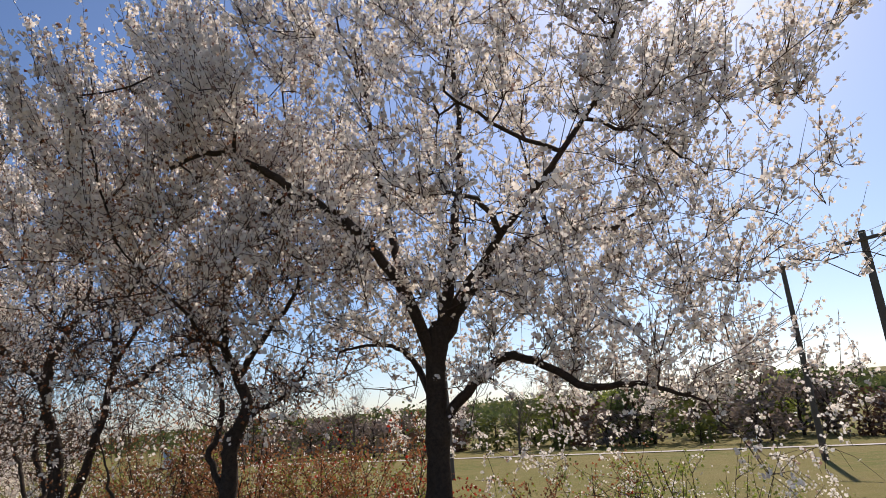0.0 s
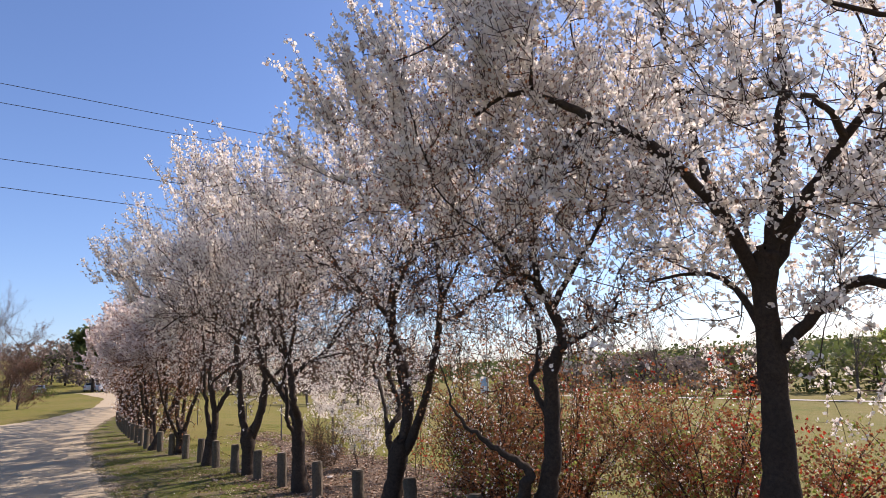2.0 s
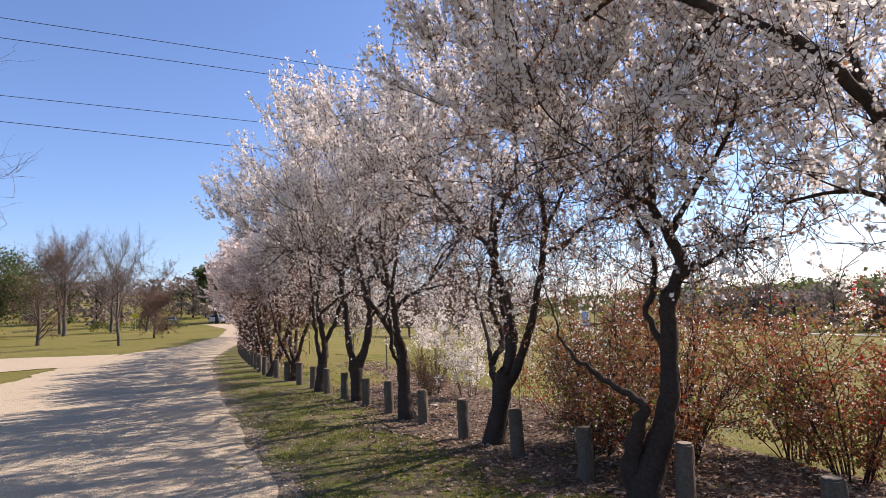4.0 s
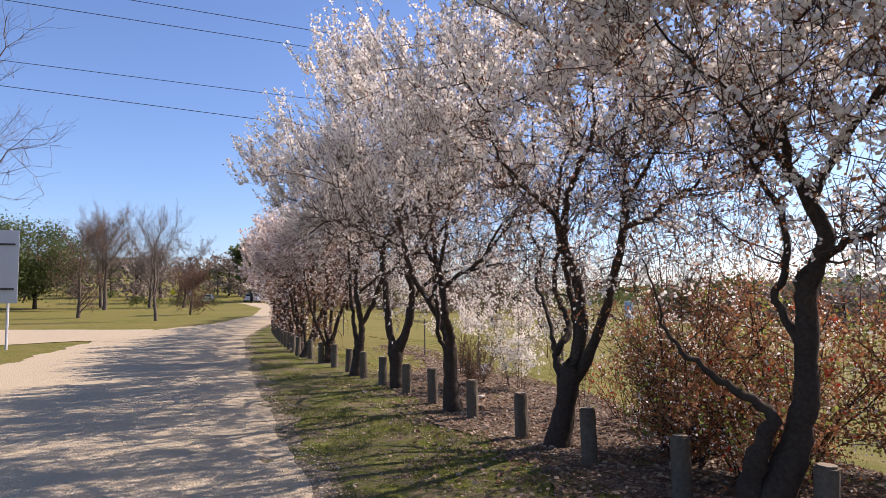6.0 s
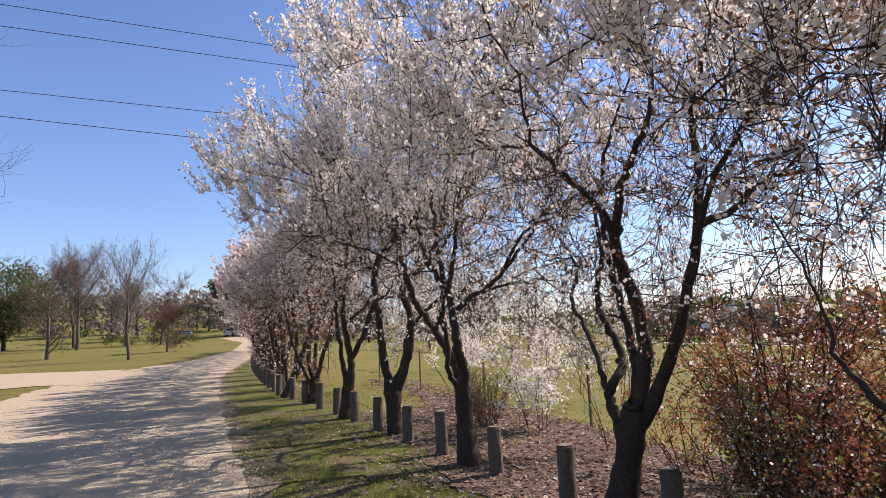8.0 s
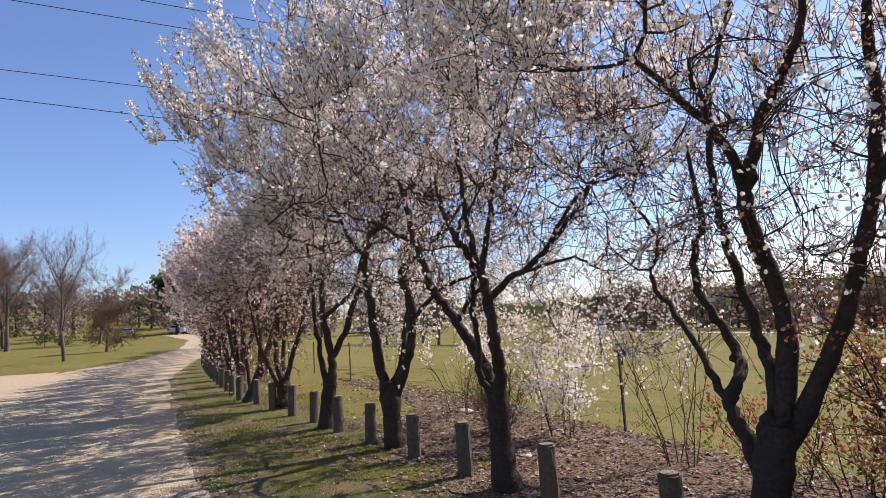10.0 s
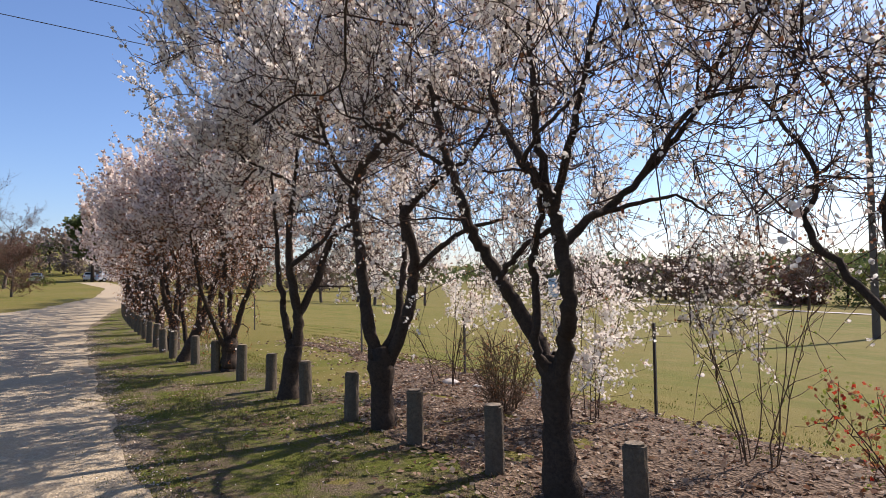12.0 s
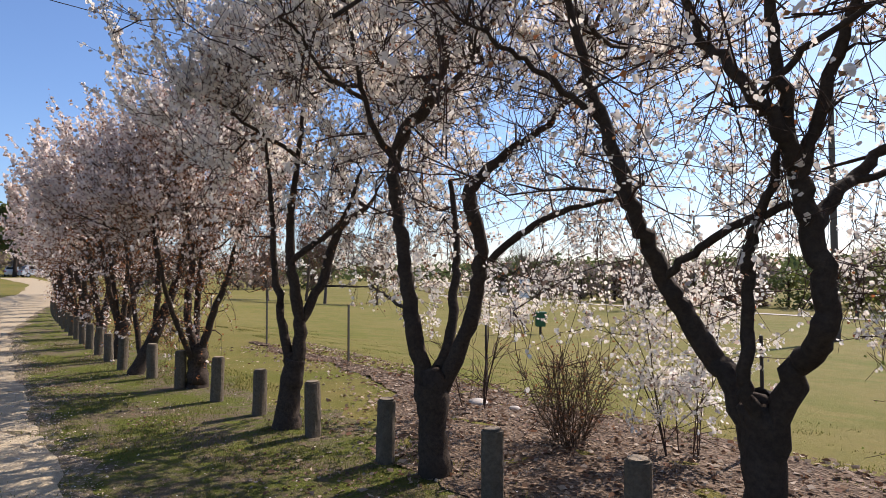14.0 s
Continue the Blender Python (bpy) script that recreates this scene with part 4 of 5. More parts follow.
POSTPALE = bark_material("sawn_timber", (0.20, 0.16, 0.115), (0.36, 0.31, 0.24))
PLACES = [(3.1, 3.4), (4.2, 3.26), (5.25, 3.1), (6.3, 2.96), (7.45, 2.83), (8.62, 2.72), (9.82, 2.57), (10.84, 2.45), (11.93, 2.3), (12.97, 2.16), (14.06, 2.05), (15.0, 1.89), (16.1, 1.74), (17.1, 1.59)]
for k in range(20):
    a = 18.15 + 1.08 * k
    PLACES.append((a, 1.4 - 0.035 * (a - 17) + 0.0024 * (a - 19) ** 2))
for k, (a, c) in enumerate(PLACES):
    bollard(a, c, 0.48 + 0.02 * math.sin(k * 2.4), (0.03 * math.sin(k * 1.7), 0.03 * math.cos(k * 2.9)), k)


# ---- fence posts ----
def picket(a, c, height):
    root = empty("fence_post", at(a, c), ROW + 0.4)
    bm = bmesh.new()
    box(bm, 0, 0, height / 2 - 0.1, 0.034, 0.007, height + 0.2)
    box(bm, 0, 0.012, height / 2 - 0.1, 0.007, 0.024, height + 0.2)
    part("picket", bm, STEEL, root)
    for k in range(5):
        bm = bmesh.new()
        rod(bm, (-0.02, 0.02, 0.25 + 0.14 * k), (0.02, 0.02, 0.25 + 0.14 * k), 0.005, 0.005, 6)
        part("tie", bm, STEEL, root)
    return tagged(root, "thin dark steel picket standing at the field edge", "fence post", "fence posts at the field edge")


for a, c in ((4.0, 5.3), (7.2, 5.15), (10.41, 4.93), (13.7, 4.74), (16.85, 4.45), (20.1, 4.25), (23.3, 4.0), (26.5, 3.8)):
    picket(a, c, 0.93)


# ---- shrubs ----
def shrub(a, c, seed, height, spread, stems, leaves, mat, label, leaf=0.02, twigs=5, accents=(), low=0.15, arch=0.0, bark=None, name="shrub", slim=0.85):
    rng = np.random.default_rng(seed)
    root = empty(name, at(a, c))
    tips = []
    for k in range(stems):
        tubes = Tubes()
        g, s = rng.uniform(0, 2 * np.pi), rng.uniform(0.15, 1.0)
        h = height * rng.uniform(0.6, 1.0)
        x, y = math.cos(g) * spread * s, math.sin(g) * spread * s
        u = np.linspace(0, 1, 7)
        path = np.stack([0.12 * math.cos(g) + x * u ** 1.3, 0.12 * math.sin(g) + y * u ** 1.3, -0.02 + h * (u - arch * s * u ** 3)], 1)
        path[1:] += np.cumsum(rng.normal(size=(6, 3)) * 0.018, 0)
        tubes.one(path, np.linspace(slim * (0.004 + 0.0035 * height * (0.6 + 0.8 * rng.random())), 0.002, 7), 4)
        tips.append(path[1:])
        for j in range(twigs):
            o = path[rng.integers(1, 6)]
            d = rng.normal(size=3) * 0.75 + np.array([x, y, 0.7 * h]) / height
            d /= np.linalg.norm(d)
            ln = rng.uniform(0.15, 0.4) * min(1.4, height)
            tw = o + d * np.linspace(0, ln, 5)[:, None] + np.cumsum(rng.normal(size=(5, 3)) * 0.012, 0)
            tw[0] = o
            tubes.one(tw, np.linspace(0.004, 0.0018, 5), 3)
            tips.append(tw[1:])
        part_of("stem", tubes.mesh("stem", bark or TWIG), root)
    tips = np.concatenate(tips)
    tips = tips[tips[:, 2] > low]
    if leaves:
        pos = tips[rng.integers(0, len(tips), leaves)] + rng.normal(size=(leaves, 3)) * 0.035
        v, q = scatter_flowers(rng, pos, leaf, 3, 0.014) if mat is PETAL else scatter_petals(rng, pos, leaf, 2)
        tagged(part_of("foliage", mesh_of("foliage", v, q, mat), root), kind="stuff")
    for count, extra, name2, size in accents:
        seeds = tips[rng.integers(0, len(tips), max(1, count // 6))]
        pos = seeds[rng.integers(0, len(seeds), count)] + rng.normal(size=(count, 3)) * 0.06
        v, q = scatter_flowers(rng, pos, size, 2, 0.012) if "blossom" in name2 else scatter_petals(rng, pos, size, 2)
        tagged(part_of(name2, mesh_of(name2, v, q, extra), root, name2.replace("_", " ")), kind="stuff")
    return tagged(root, label, "shrub")


RL = (("scarlet_foliage", SCARLET, 0.015), ("green_foliage", LIME, 0.014), ("white_blossom", PETAL, 0.009))


def extras(red, green, white):
    return [(n, m, name, s) for n, (name, m, s) in zip((red, green, white), RL) if n]


shrub(4.2, 5.0, 101, 1.7, 1.0, 18, 4600, RUST, "autumn-coloured shrub with rust and green leaves", 0.0135, 9, extras(300, 1100, 500), arch=0.2)
shrub(3.35, 5.0, 106, 1.15, 0.85, 14, 2600, RUST, "low rust-leaved shrub with scarlet leaves behind the trunk", 0.0135, 8, extras(700, 900, 200), arch=0.2)
shrub(5.4, 4.3, 102, 2.0, 1.15, 24, 5600, RUST, "twiggy brown shrub with rust leaves and pale flowers", 0.0125, 12, extras(60, 700, 900), arch=0.25)
shrub(6.45, 4.0, 103, 1.9, 1.1, 22, 4600, RUST, "tangled reddish shrub with withered leaves between the trunks", 0.0125, 12, extras(0, 900, 800), arch=0.25)
shrub(5.0, 5.3, 112, 1.65, 1.0, 16, 4000, RUST, "brown shrub with withered leaves at the field edge", 0.0135, 8, extras(60, 900, 500), arch=0.2)
shrub(6.0, 3.75, 114, 1.3, 0.95, 16, 2600, RUST, "low tangle of reddish twigs and withered leaves", 0.0125, 10, extras(0, 500, 400), arch=0.3)
shrub(5.3, 3.85, 115, 1.25, 0.95, 15, 3200, RUST, "tangled brown twigs around the crooked trunk", 0.0125, 10, extras(40, 300, 400), arch=0.3)
shrub(6.15, 3.85, 117, 2.2, 1.35, 16, 2200, RUST, "arching dark twigs with withered leaves and pale flowers", 0.0125, 13, extras(0, 80, 700), arch=0.45)
shrub(7.25, 4.3, 116, 1.2, 0.6, 10, 900, RUST, "thin brown shrub beside the forked trunk", 0.0125, 7, extras(0, 300, 250))
shrub(1.3, 5.6, 107, 1.3, 1.0, 20, 1500, LIME, "low green shrub with white flowers", 0.015, 7, extras(60, 0, 1500))
shrub(2.4, 6.0, 113, 1.3, 0.9, 18, 900, RUST, "open twiggy shrub behind the big trunk", 0.015, 7, extras(60, 900, 900))
shrub(11.5, 3.85, 104, 0.85, 0.42, 34, 350, RUST, "bare twiggy brown shrub in the leaf litter", 0.010, 14, bark=BROWNTWIG, slim=0.7)
shrub(8.95, 4.35, 105, 1.6, 0.55, 8, 120, LIME, "sparse bare shrub of tall thin stems", 0.012, 7, bark=BROWNTWIG, slim=0.55)
shrub(7.9, 4.45, 109, 0.8, 0.5, 12, 300, RUST, "low shrub with a few scarlet leaves", 0.016, 4, extras(110, 150, 0))
shrub(13.4, 4.3, 110, 0.9, 0.5, 8, 30, LIME, "thin bare seedling stems by the fence post", 0.012, 4, bark=BROWNTWIG, slim=0.6)
# blossom sprays rooted here are added in place of the plums' own hanging branches
shrub(10.7, 4.25, 108, 2.0, 0.9, 8, 1500, PETAL, "white blossom sprays standing in for drooping plum branches by the fence", 0.0155, 12, low=0.3, arch=0.55, slim=0.5)
shrub(13.0, 4.0, 111, 1.9, 0.5, 5, 600, PETAL, "thin arching stems hung with white blossom", 0.015, 8, low=0.8, arch=0.45, slim=0.6)


def stone(a, c, size, seed):
    rng = np.random.default_rng(seed)
    bm = bmesh.new()
    bmesh.ops.create_icosphere(bm, subdivisions=3, radius=size)
    for v in bm.verts:
        n = noise.noise(v.co * 6 + Vector((seed, 0, 0)))
        v.co *= 1 + 0.35 * n
        v.co.z *= 0.5
    me = bpy.data.meshes.new("stone")
    bm.to_mesh(me)
    bm.free()
    me.materials.append(STONE)
    ob = new("stone", me)
    ob.location = at(a, c, size * 0.25)
    ob.rotation_euler = (0, 0, rng.uniform(0, 6))
    return tagged(ob, "pale rounded stone lying in the leaf litter", "stone")


stone(13.15, 4.15, 0.11, 1)
stone(12.7, 4.3, 0.06, 2)
stone(10.1, 3.4, 0.05, 3)


# ---- far trees ----
def bare_tree(p, seed, height, spread, fork, mat_haze, haze, label, bark=None, twigs=900, thick=0.02, fine=0.0045):
    """A leafless park tree: trunk, limbs, branches, and the finest twigs."""
    rng = np.random.default_rng(seed)
    root = empty("bare_tree", p)
    r0 = height * thick
    t = Tubes()
    top = np.array([0.1 * spread * rng.normal(), 0.1 * spread * rng.normal(), height * 0.8])
    u = np.linspace(0, 1, 9)[:, None]
    trunk = np.array([0, 0, -0.3]) + (top + np.array([0, 0, 0.3])) * u + rng.normal(size=(9, 3)) * 0.0035 * height * np.array([1, 1, 0])
    t.one(trunk, np.linspace(r0 * 1.15, r0 * 0.16, 9), 9)
    part_of("trunk", t.mesh("trunk", bark or GREYBARK), root)
    t, ends = Tubes(), [trunk[5:]]
    for k in range(15):
        s = rng.uniform(fork, 0.95)
        o = trunk[0] + (trunk[-1] - trunk[0]) * s
        g = k * 2.4 + rng.uniform(-0.4, 0.4)
        ln = height * rng.uniform(0.28, 0.5) * (1.15 - 0.55 * s)
        d = np.array([math.cos(g) * spread / height * 1.5, math.sin(g) * spread / height * 1.5, rng.uniform(0.5, 1.0)])
        d /= np.linalg.norm(d)
        w = np.linspace(0, 1, 7)[:, None]
        path = o + d * ln * w + np.array([0, 0, 0.18 * ln]) * w * w + np.cumsum(rng.normal(size=(7, 3)) * 0.012 * ln, 0) * (w > 0)
        t.one(path, np.linspace(r0 * 0.42 * (1.1 - 0.6 * s), r0 * 0.06, 7), 5)
        ends.append(path[2:])
    pts = np.concatenate(ends)
    for scale, n, rad in ((0.16, twigs // 5, 0.05), (0.085, twigs, 0.022)):
        o = pts[rng.integers(0, len(pts), n)]
        d = (o - np.array([0, 0, height * 0.45])) / height * 1.3 + rng.normal(size=(n, 3)) * 0.45 + np.array([0, 0, 0.45])
        d /= np.linalg.norm(d, axis=1, keepdims=True)
        w = np.linspace(0, 1, 4)[None, :, None]
        path = o[:, None] + d[:, None] * w * height * scale * rng.uniform(0.5, 1.3, (n, 1, 1)) + rng.normal(size=(n, 4, 3)) * 0.004 * height * (w > 0)
        t.batch(path, np.broadcast_to(np.linspace(1, 0.4, 4) * max(0.007, r0 * rad), (n, 4)), 3)
        pts = np.concatenate([pts, path[:, 1:].reshape(-1, 3)])
    tagged(part_of("branchwork", t.mesh("branchwork", bark or GREYBARK), root), kind="stuff")
    if haze:
        o = pts[rng.integers(0, len(pts), haze)] + rng.normal(size=(haze, 3)) * 0.008 * height
        v, q = scatter_petals(rng, o, fine * height, 1)
        tagged(part_of("twig_haze", mesh_of("twig_haze", v, q, mat_haze), root, "finest twigs and buds"), kind="stuff")
    return tagged(root, label, "tree")


def leafy_tree(name, p, seed, height, spread, clumps, leaves, size, mat, label, low=0.25, bark=None, flat=0.7):
    """A tree whose crown is made of many small leaves gathered in clumps on limbs."""
    rng = np.random.default_rng(seed)
    root = empty(name, p)
    t = Tubes()
    t.one([(0, 0, -0.4), (0.02 * height, 0, height * 0.3), (0, 0.02 * height, height * 0.6), (0.01, 0, height * 0.85)], [height * 0.026, height * 0.021, height * 0.014, height * 0.005], 8)
    centres = []
    for k in range(clumps):
        g, h = k * 2.4 + rng.uniform(-0.3, 0.3), rng.uniform(low, 0.95)
        s = spread * (0.25 + 0.75 * math.sin(math.pi * min(1, (1.02 - h) / (1.02 - low) * 0.75 + 0.12))) * rng.uniform(0.35, 1.0)
        q = np.array([math.cos(g) * s, math.sin(g) * s, h * height])
        t.one([(0, 0, max(0.1, h - 0.18) * height), tuple(q * np.array([0.5, 0.5, 0.96])), tuple(q)], [height * 0.008, height * 0.005, height * 0.002], 3)
        centres.append(q)
    part_of("trunk", t.mesh("trunk", bark or BARK), root)
    centres = np.array(centres)
    pos = centres[rng.integers(0, clumps, leaves)] + rng.normal(size=(leaves, 3)) * np.array([1, 1, flat]) * spread * 0.17
    v, q = scatter_petals(rng, pos, size, 1)
    tagged(part_of("crown", mesh_of("crown", v, q, mat), root), kind="stuff")
    return tagged(root, label, "tree")


# park trees beyond the road
bare_tree(at(60, -13.2), 201, 7.6, 4.6, 0.1, RUSSET, 7000, "small leafless tree with spreading limbs on the park lawn")
bare_tree(at(87, -16.5), 202, 11.6, 6.2, 0.3, BRUSH, 14000, "tall leafless tree with a dense grey crown", twigs=1500)
bare_tree(at(50, -6.1), 203, 7.4, 3.0, 0.3, BRUSH, 1200, "tall slender leafless tree on the park lawn", twigs=1200, thick=0.016)
bare_tree(at(64, -4.9), 204, 4.5, 4.4, 0.1, RUSSET, 13000, "small russet-twigged tree beside the road", twigs=1500, fine=0.0075)
bare_tree(at(92, -8.0), 205, 9.0, 6.4, 0.25, RUSSET, 12000, "broad reddish-brown leafless tree")
bare_tree(at(95, -12.5), 206, 10.0, 6.6, 0.25, BRUSH, 12000, "broad grey-brown leafless tree")
bare_tree(at(98, -19.0), 207, 11.5, 6.5, 0.25, BRUSH, 5500, "tall grey leafless tree among the park trees", twigs=1300)
bare_tree(at(23.5, -9.2), 208, 13.0, 5.2, 0.15, BRUSH, 0, "leafless tree with long bare branches by the track", twigs=1100)
leafy_tree("pine_tree", at(96, -26.5), 211, 11.0, 6.8, 44, 15000, 0.15, PINE, "dark green broad pine with a heavy crown")
leafy_tree("pine_tree", at(90, -32), 212, 10.5, 7.0, 44, 14000, 0.15, PINE, "dark green broad pine over the park lawn")
leafy_tree("pine_tree", at(84, -38), 213, 11.5, 7.0, 44, 12000, 0.15, PINE, "dark green pine at the end of the park")
leafy_tree("pine_tree", at(118, 1.0), 214, 11.0, 3.4, 26, 4000, 0.28, PINE, "dark open pine at the bend of the road", low=0.4)
leafy_tree("pine_tree", at(122, 4.0), 215, 12.0, 3.2, 24, 3500, 0.28, PINE, "dark open pine behind the blossom row", low=0.45)


for k, (a, c, h) in enumerate(((97, -14.5, 1.5), (98, -12.2, 1.2), (99, -9.4, 1.4), (100, -6.9, 1.1), (101, -4.6, 1.3))):
    tagged(leafy_tree("bush", at(a, c), 260 + k, h, 1.5, 14, 500, 0.09, OLIVE, "low dark bush at the far edge of the park lawn", low=0.1), category="shrub")


# woods across the field
KINDS = []
for k, (mat, h, s, name, label) in enumerate((
    (BRUSH, 6.0, 2.8, "woodland_tree", "grey-brown leafless tree on the far side of the field"),
    (OLIVE, 5.0, 2.6, "woodland_tree", "olive-green tree on the far side of the field"),
    (PINE, 6.5, 2.6, "pine_tree", "dark green pine on the far side of the field"),
    (RUSSET, 5.0, 2.7, "woodland_tree", "reddish-brown leafless tree on the far side of the field"),
)):
    KINDS.append(leafy_tree(name, at(8 + 6 * k, 61 + k), 220 + k, h, s, 30, 500, 0.245, mat, label, low=0.05))
    tagged(KINDS[-1], group="trees across the field")
_rng = np.random.default_rng(9)
for k in range(110):
    a = -80 + 1.65 * k + _rng.uniform(-1.5, 1.5)
    c = 58 + 0.05 * a + _rng.uniform(0, 22)
    kind = KINDS[int(_rng.choice([0, 0, 0, 0, 1, 2, 3]))]
    copy_thing(kind, Matrix.Translation(at(a, c)) @ Matrix.Rotation(_rng.uniform(0, 6), 4, "Z") @ Matrix.Diagonal((*[_rng.uniform(0.75, 1.3)] * 2, _rng.uniform(0.55, 1.15), 1)))
for a, c, h2 in ((45, 50, 7.0), (38, 56, 6.0), (60, 48, 8.0), (30, 57, 6.5)):
    tagged(bare_tree(at(a, c), int(a), h2, 3.0, 0.35, BRUSH, 900, "leafless tree standing at the far edge of the field", twigs=500), group="trees across the field")
for k, (a, c, h2) in enumerate(((62, 24.5, 7.6), (66, 20.5, 7.0), (60, 29.0, 6.6), (70, 26.0, 8.0))):
    tagged(bare_tree(at(a, c), 270 + k, h2, 4.0, 0.15, RUSSET, 7000, "leafless tree with dense reddish-brown twigs across the field", twigs=700, fine=0.007), group="trees across the field")
for a, c in ((31.0, 70.0), (26.0, 74.0), (8.0, 72.0), (-9.0, 70.0)):
    tagged(leafy_tree("willow_tree", at(a, c), int(a) + 300, 6.0, 3.2, 30, 1500, 0.2, LIME, "bright yellow-green tree across the field", low=0.1), group="trees across the field")
_rng = np.random.default_rng(10)
for k in range(60):
    a = 118 + _rng.uniform(0, 50)
    c = -85 + 2.4 * k
    copy_thing(KINDS[int(_rng.choice([0, 2, 0, 0]))], Matrix.Translation(at(a, c)) @ Matrix.Rotation(_rng.uniform(0, 6), 4, "Z") @ Matrix.Scale(_rng.uniform(0.9, 1.5), 4))
_n = 30000
_g = _rng.uniform(-260, 420, _n)
_d = _rng.uniform(110, 330, _n)
_z = gz(_g, _d) + _rng.random(_n) ** 0.7 * (5.0 + 2.5 * np.sin(_g * 0.11) * np.sin(_g * 0.037 + 1) + 1.5 * np.sin(_g * 0.47))
_v, _q = scatter_petals(_rng, np.stack([_g * AX.x + _d * CX.x, _g * AX.y + _d * CX.y, _z], 1), 0.75, 1)
_g2, _d2 = _rng.uniform(150, 420, 16000), _rng.uniform(-420, 40, 16000)
_z2 = gz(_g2, _d2) + _rng.random(16000) * 7.0
_v2, _q2 = scatter_petals(_rng, np.stack([_g2 * AX.x + _d2 * CX.x, _g2 * AX.y + _d2 * CX.y, _z2], 1), 0.6, 1)
tagged(new("hill_woods", mesh_of("hill_woods", _v2, _q2, BRUSH)), "grey-brown leafless woods on the rise beyond the park", "woods", kind="stuff")
tagged(new("far_woods", mesh_of("far_woods", _v, _q, PINE)), "dark wooded hills beyond the field", "woods", kind="stuff")


# ---- signs, bin, poles, cables, cars ----
def litter_bin(p, turn):
    root = empty("litter_bin", p, turn)
    bm = bmesh.new()
    box(bm, 0, 0, 0.1, 0.09, 0.09, 0.6, 0.01)
    part("post", bm, STEEL, root)
    bm = bmesh.new()
    box(bm, 0, 0, 0.62, 0.46, 0.42, 0.55, 0.03)
    for v in bm.verts:
        if v.co.z < 0.6:
            v.co.x *= 0.85
            v.co.y *= 0.85
    part("body", bm, GREEN, root)
    bm = bmesh.new()
    box(bm, 0, 0, 0.92, 0.5, 0.46, 0.06, 0.02)
    part("lid", bm, GREEN, root)
    return tagged(root, "dark green litter bin on a post in the field", "bin")


litter_bin(at(26.8, 18.3), ROW - 0.6)


def park_sign(p, turn):
    root = empty("park_sign", p, turn)
    bm = bmesh.new()
    rod(bm, (0, 0, -0.3), (0, 0, 2.35), 0.03, 0.03, 10)
    part("post", bm, PALE, root)
    bm = bmesh.new()
    box(bm, 0, -0.04, 1.9, 0.42, 0.02, 0.82, 0.006)
    panel = part("panel", bm, SIGNWHITE, root, "pale blue and white panel")
    bm = bmesh.new()
    box(bm, -0.03, -0.054, 2.08, 0.3, 0.006, 0.36)
    part("print", bm, SIGNBLUE, panel, "blue printed area")
    bm = bmesh.new()
    for k in range(5):
        box(bm, 0, -0.054, 1.82 - 0.07 * k, 0.32, 0.006, 0.025)
    part("print", bm, SIGNBLUE, panel, "printed bars")
    return tagged(root, "pale blue and white notice on a thin post in the field", "sign")


park_sign(at(26.4, 17.05), radians(12))


def road_sign(p, turn, mat, label, size=0.6, height=2.3, diamond=False):
    root = empty("road_sign", p, turn)
    bm = bmesh.new()
    rod(bm, (0, 0, -0.3), (0, 0, height), 0.035, 0.035, 8)
    part("post", bm, PALE, root)
    bm = bmesh.new()
    box(bm, 0, 0, 0, size, 0.02, size, 0.005)
    bmesh.ops.transform(bm, matrix=Matrix.Translation((0, -0.05, height - size * 0.4)) @ Matrix.Rotation(0.785 if diamond else 0, 4, "Y"), verts=bm.verts)
    part("panel", bm, mat, root)
    return tagged(root, label, "sign")


road_sign(at(101, -10.2), ROW + 0.1, YELLOW, "yellow warning sign on a post by the far road", 0.75, 2.4, True)
road_sign(at(104, -8.2), ROW + 0.1, SIGNWHITE, "small white sign on a post by the far road", 0.8, 2.4)


def board_sign(p, turn):
    root = empty("notice_board", p, turn)
    for k in (-0.55, 0.55):
        bm = bmesh.new()
        rod(bm, (k, 0, -0.3), (k, 0, 3.8), 0.04, 0.04, 8)
        part("post", bm, PALE, root)
    bm = bmesh.new()
    box(bm, 0, -0.06, 2.6, 1.6, 0.03, 2.3, 0.008)
    board = part("panel", bm, PALE, root, "bare grey metal back")
    for z in (1.9, 3.3):
        bm = bmesh.new()
        box(bm, 0, -0.09, z, 1.4, 0.03, 0.06)
        part("rail", bm, STEEL, board)
    return tagged(root, "back of a grey metal sign on two posts by the track", "sign")


board_sign(at(24.0, -7.6), ROW + 0.15)


def power_pole(p, height, turn, label):
    root = empty("power_pole", p, turn)
    t = Tubes()
    t.one([(0, 0, -0.6), (0, 0, height * 0.5), (0, 0, height)], [0.17, 0.145, 0.12], 14)
    part_of("pole", t.mesh("pole", POLEWOOD), root)
    bm = bmesh.new()
    box(bm, 0, -0.14, height - 0.35, 1.9, 0.1, 0.12, 0.01)
    part("crossarm", bm, POLEWOOD, root)
    for x in (-0.85, -0.4, 0.4, 0.85):
        bm = bmesh.new()
        rod(bm, (x, -0.14, height - 0.29), (x, -0.14, height - 0.12), 0.035, 0.05, 8)
        part("insulator", bm, SIGNWHITE, root)
    return tagged(root, label, "power pole", "power poles")


P1, P2, P3 = Vector((15.4, 22.2, 0)), Vector((18.9, 34.3, 0)), Vector((-0.5, 37.2, 0))
for p, h in ((P1, 8.7), (P2, 10.6), (P3, 12.0)):
    a, c = plan(p.x, p.y)
    p.z = float(gz(a, c))
    power_pole(p, h, radians(-60), "weathered timber power pole standing in the field")


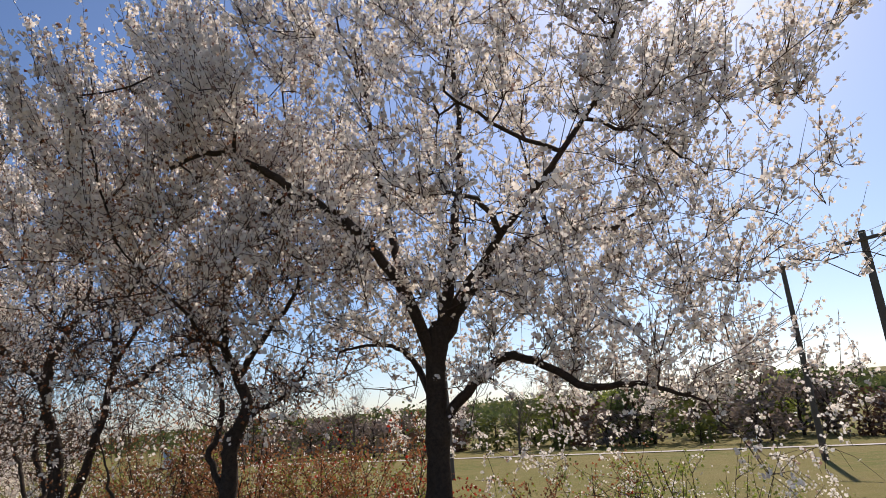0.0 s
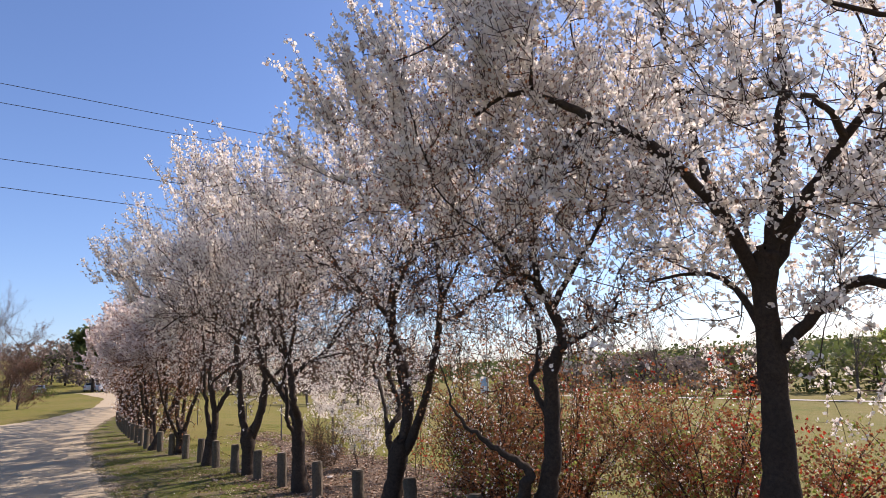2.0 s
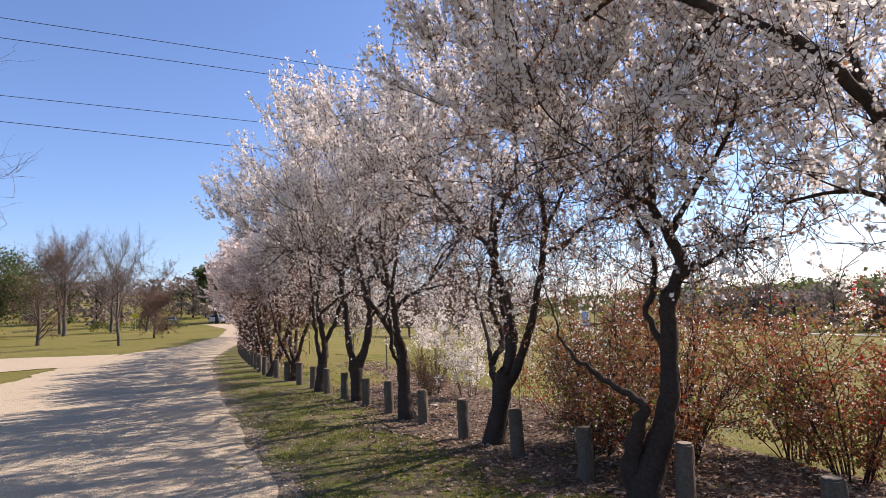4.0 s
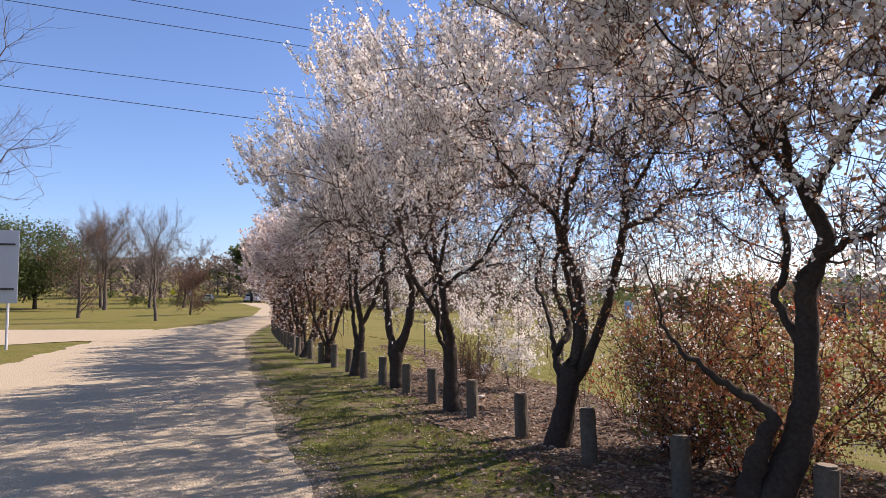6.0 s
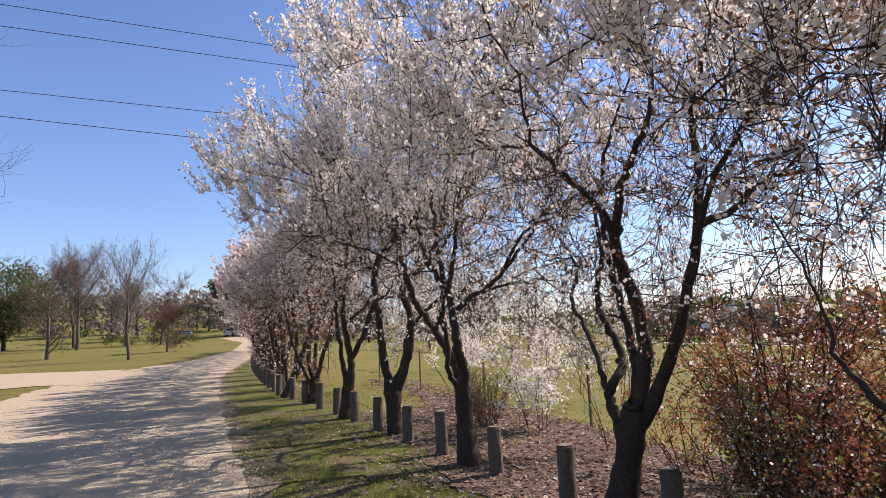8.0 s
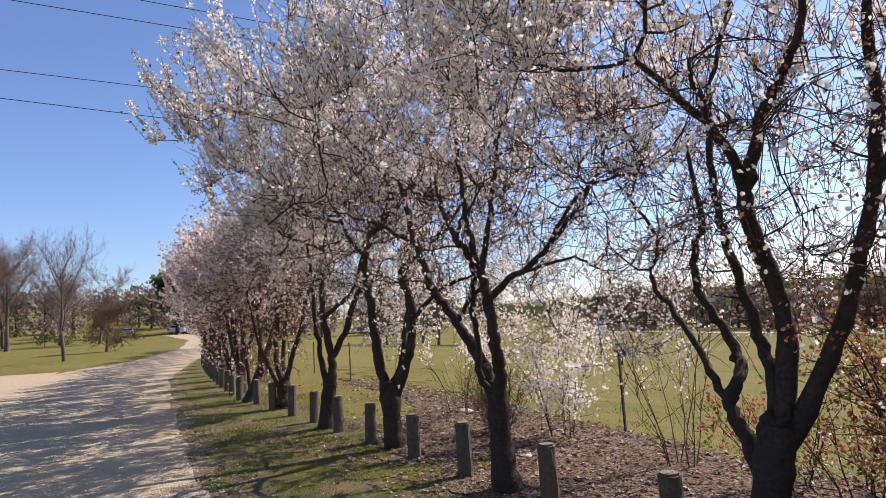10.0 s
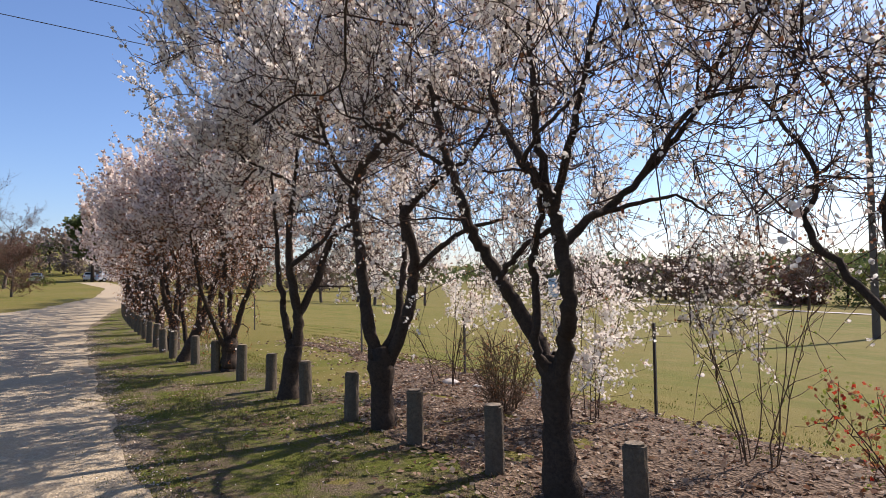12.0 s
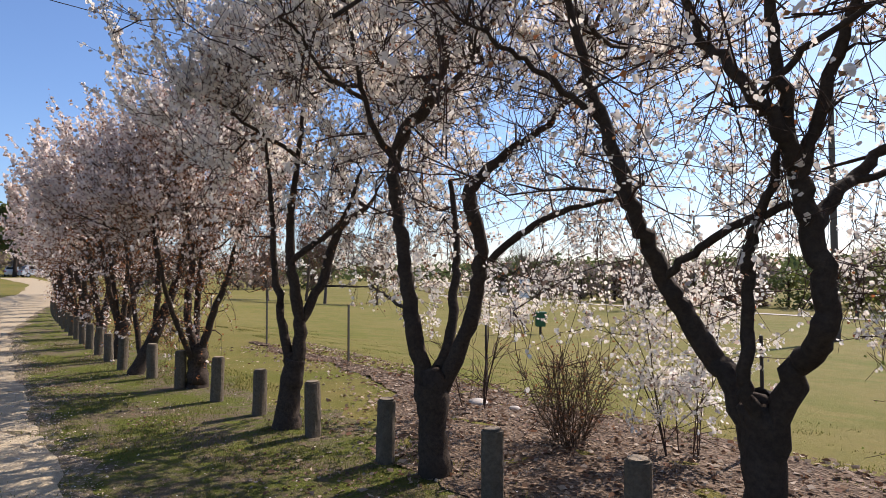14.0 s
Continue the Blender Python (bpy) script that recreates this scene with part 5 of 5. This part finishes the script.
def cable(p, q, sag, label, r=0.012):
    p, q = Vector(p), Vector(q)
    s = np.linspace(0, 1, 25)[:, None]
    pts = np.array(p)[None] * (1 - s) + np.array(q)[None] * s
    pts[:, 2] -= sag * 4 * (s * (1 - s))[:, 0]
    t = Tubes()
    t.one(pts, np.full(25, r), 5)
    return tagged(new("cable", t.mesh("cable", WIRE)), label, "cable", "overhead cables")


for x, y, z, turn in ((-23.5, 13.5, 9.2, 29.0), (-24.0, 16.1, 10.8, 33.0), (-22.2, 14.5, 12.2, 32.0), (-21.9, 14.9, 12.9, 31.5)):
    d = Vector((math.sin(radians(turn)), math.cos(radians(turn)), -0.04))
    cable(Vector((x, y, z)) - d * 75, Vector((x, y, z)) + d * 110, 0.35, "thin dark overhead cable", 0.013)
for k in (-0.4, 0.85):
    cable(P1 + Vector((k, 0, 8.5)), P2 + Vector((k, 0, 10.4)), 0.3, "thin dark cable between the field poles", 0.01)
    cable(P1 + Vector((k, 0, 8.5)), P1 + Vector((-1.0 + k, -34, 9.0)), 0.5, "thin dark cable overhead", 0.01)


def car(p, turn, tall, label):
    root = empty("car", p, turn)
    bm = bmesh.new()
    profile = [(-2.1, 0.35), (-2.15, 0.75), (-2.0, 0.98), (-0.95, 1.05), (-0.35, 1.5 + tall), (1.35, 1.5 + tall), (1.95, 1.02), (2.1, 0.8), (2.08, 0.35)]
    sides = []
    for x in (-0.86, 0.86):
        sides.append([bm.verts.new((x * (0.86 if z > 1.2 else 1), y, z)) for y, z in profile])
    n = len(profile)
    for k in range(n):
        bm.faces.new((sides[0][k], sides[0][(k + 1) % n], sides[1][(k + 1) % n], sides[1][k]))
    bm.faces.new(sides[0][::-1])
    bm.faces.new(sides[1])
    bmesh.ops.recalc_face_normals(bm, faces=bm.faces)
    bmesh.ops.bevel(bm, geom=list(bm.edges), offset=0.05, segments=2, affect="EDGES")
    body = part("body", bm, CARWHITE, root)
    for y, z, tilt in ((1.72, 1.28 + tall / 2, -0.85), (-0.68, 1.28 + tall / 2, 0.95)):
        bm = bmesh.new()
        box(bm, 0, 0, 0, 1.3, 0.03, 0.48 + tall * 0.6, 0.01)
        bmesh.ops.transform(bm, matrix=Matrix.Translation((0, y, z)) @ Matrix.Rotation(-tilt, 4, "X"), verts=bm.verts)
        part("window", bm, GLASS, body)
    for x in (-0.82, 0.82):
        bm = bmesh.new()
        box(bm, x, 0.45, 1.26 + tall / 2, 0.06, 1.5, 0.34 + tall * 0.5, 0.01)
        part("window", bm, GLASS, body)
        bm = bmesh.new()
        box(bm, x * 0.85, 2.08, 0.85, 0.25, 0.06, 0.16, 0.01)
        part("tail_lamp", bm, LENS, body)
        for y in (-1.3, 1.3):
            bm = bmesh.new()
            rod(bm, (x - 0.09, y, 0.32), (x + 0.09, y, 0.32), 0.32, 0.32, 18)
            wheel = part("wheel", bm, RUBBER, root)
            bm = bmesh.new()
            rod(bm, (x * 1.02 - 0.095, y, 0.32), (x * 1.02 + 0.095, y, 0.32), 0.19, 0.19, 14)
            part("rim", bm, PALE, wheel)
    return tagged(root, label, "car")


car(at(118, -6.3), ROW + 3.14, 0.0, "white hatchback on the far road")
car(at(118, 3.6), ROW + 1.9, 0.25, "white four-wheel drive parked at the bend of the road")
car(at(121, 0.9), ROW + 3.0, 0.0, "pale hatchback parked beyond the bend of the road")
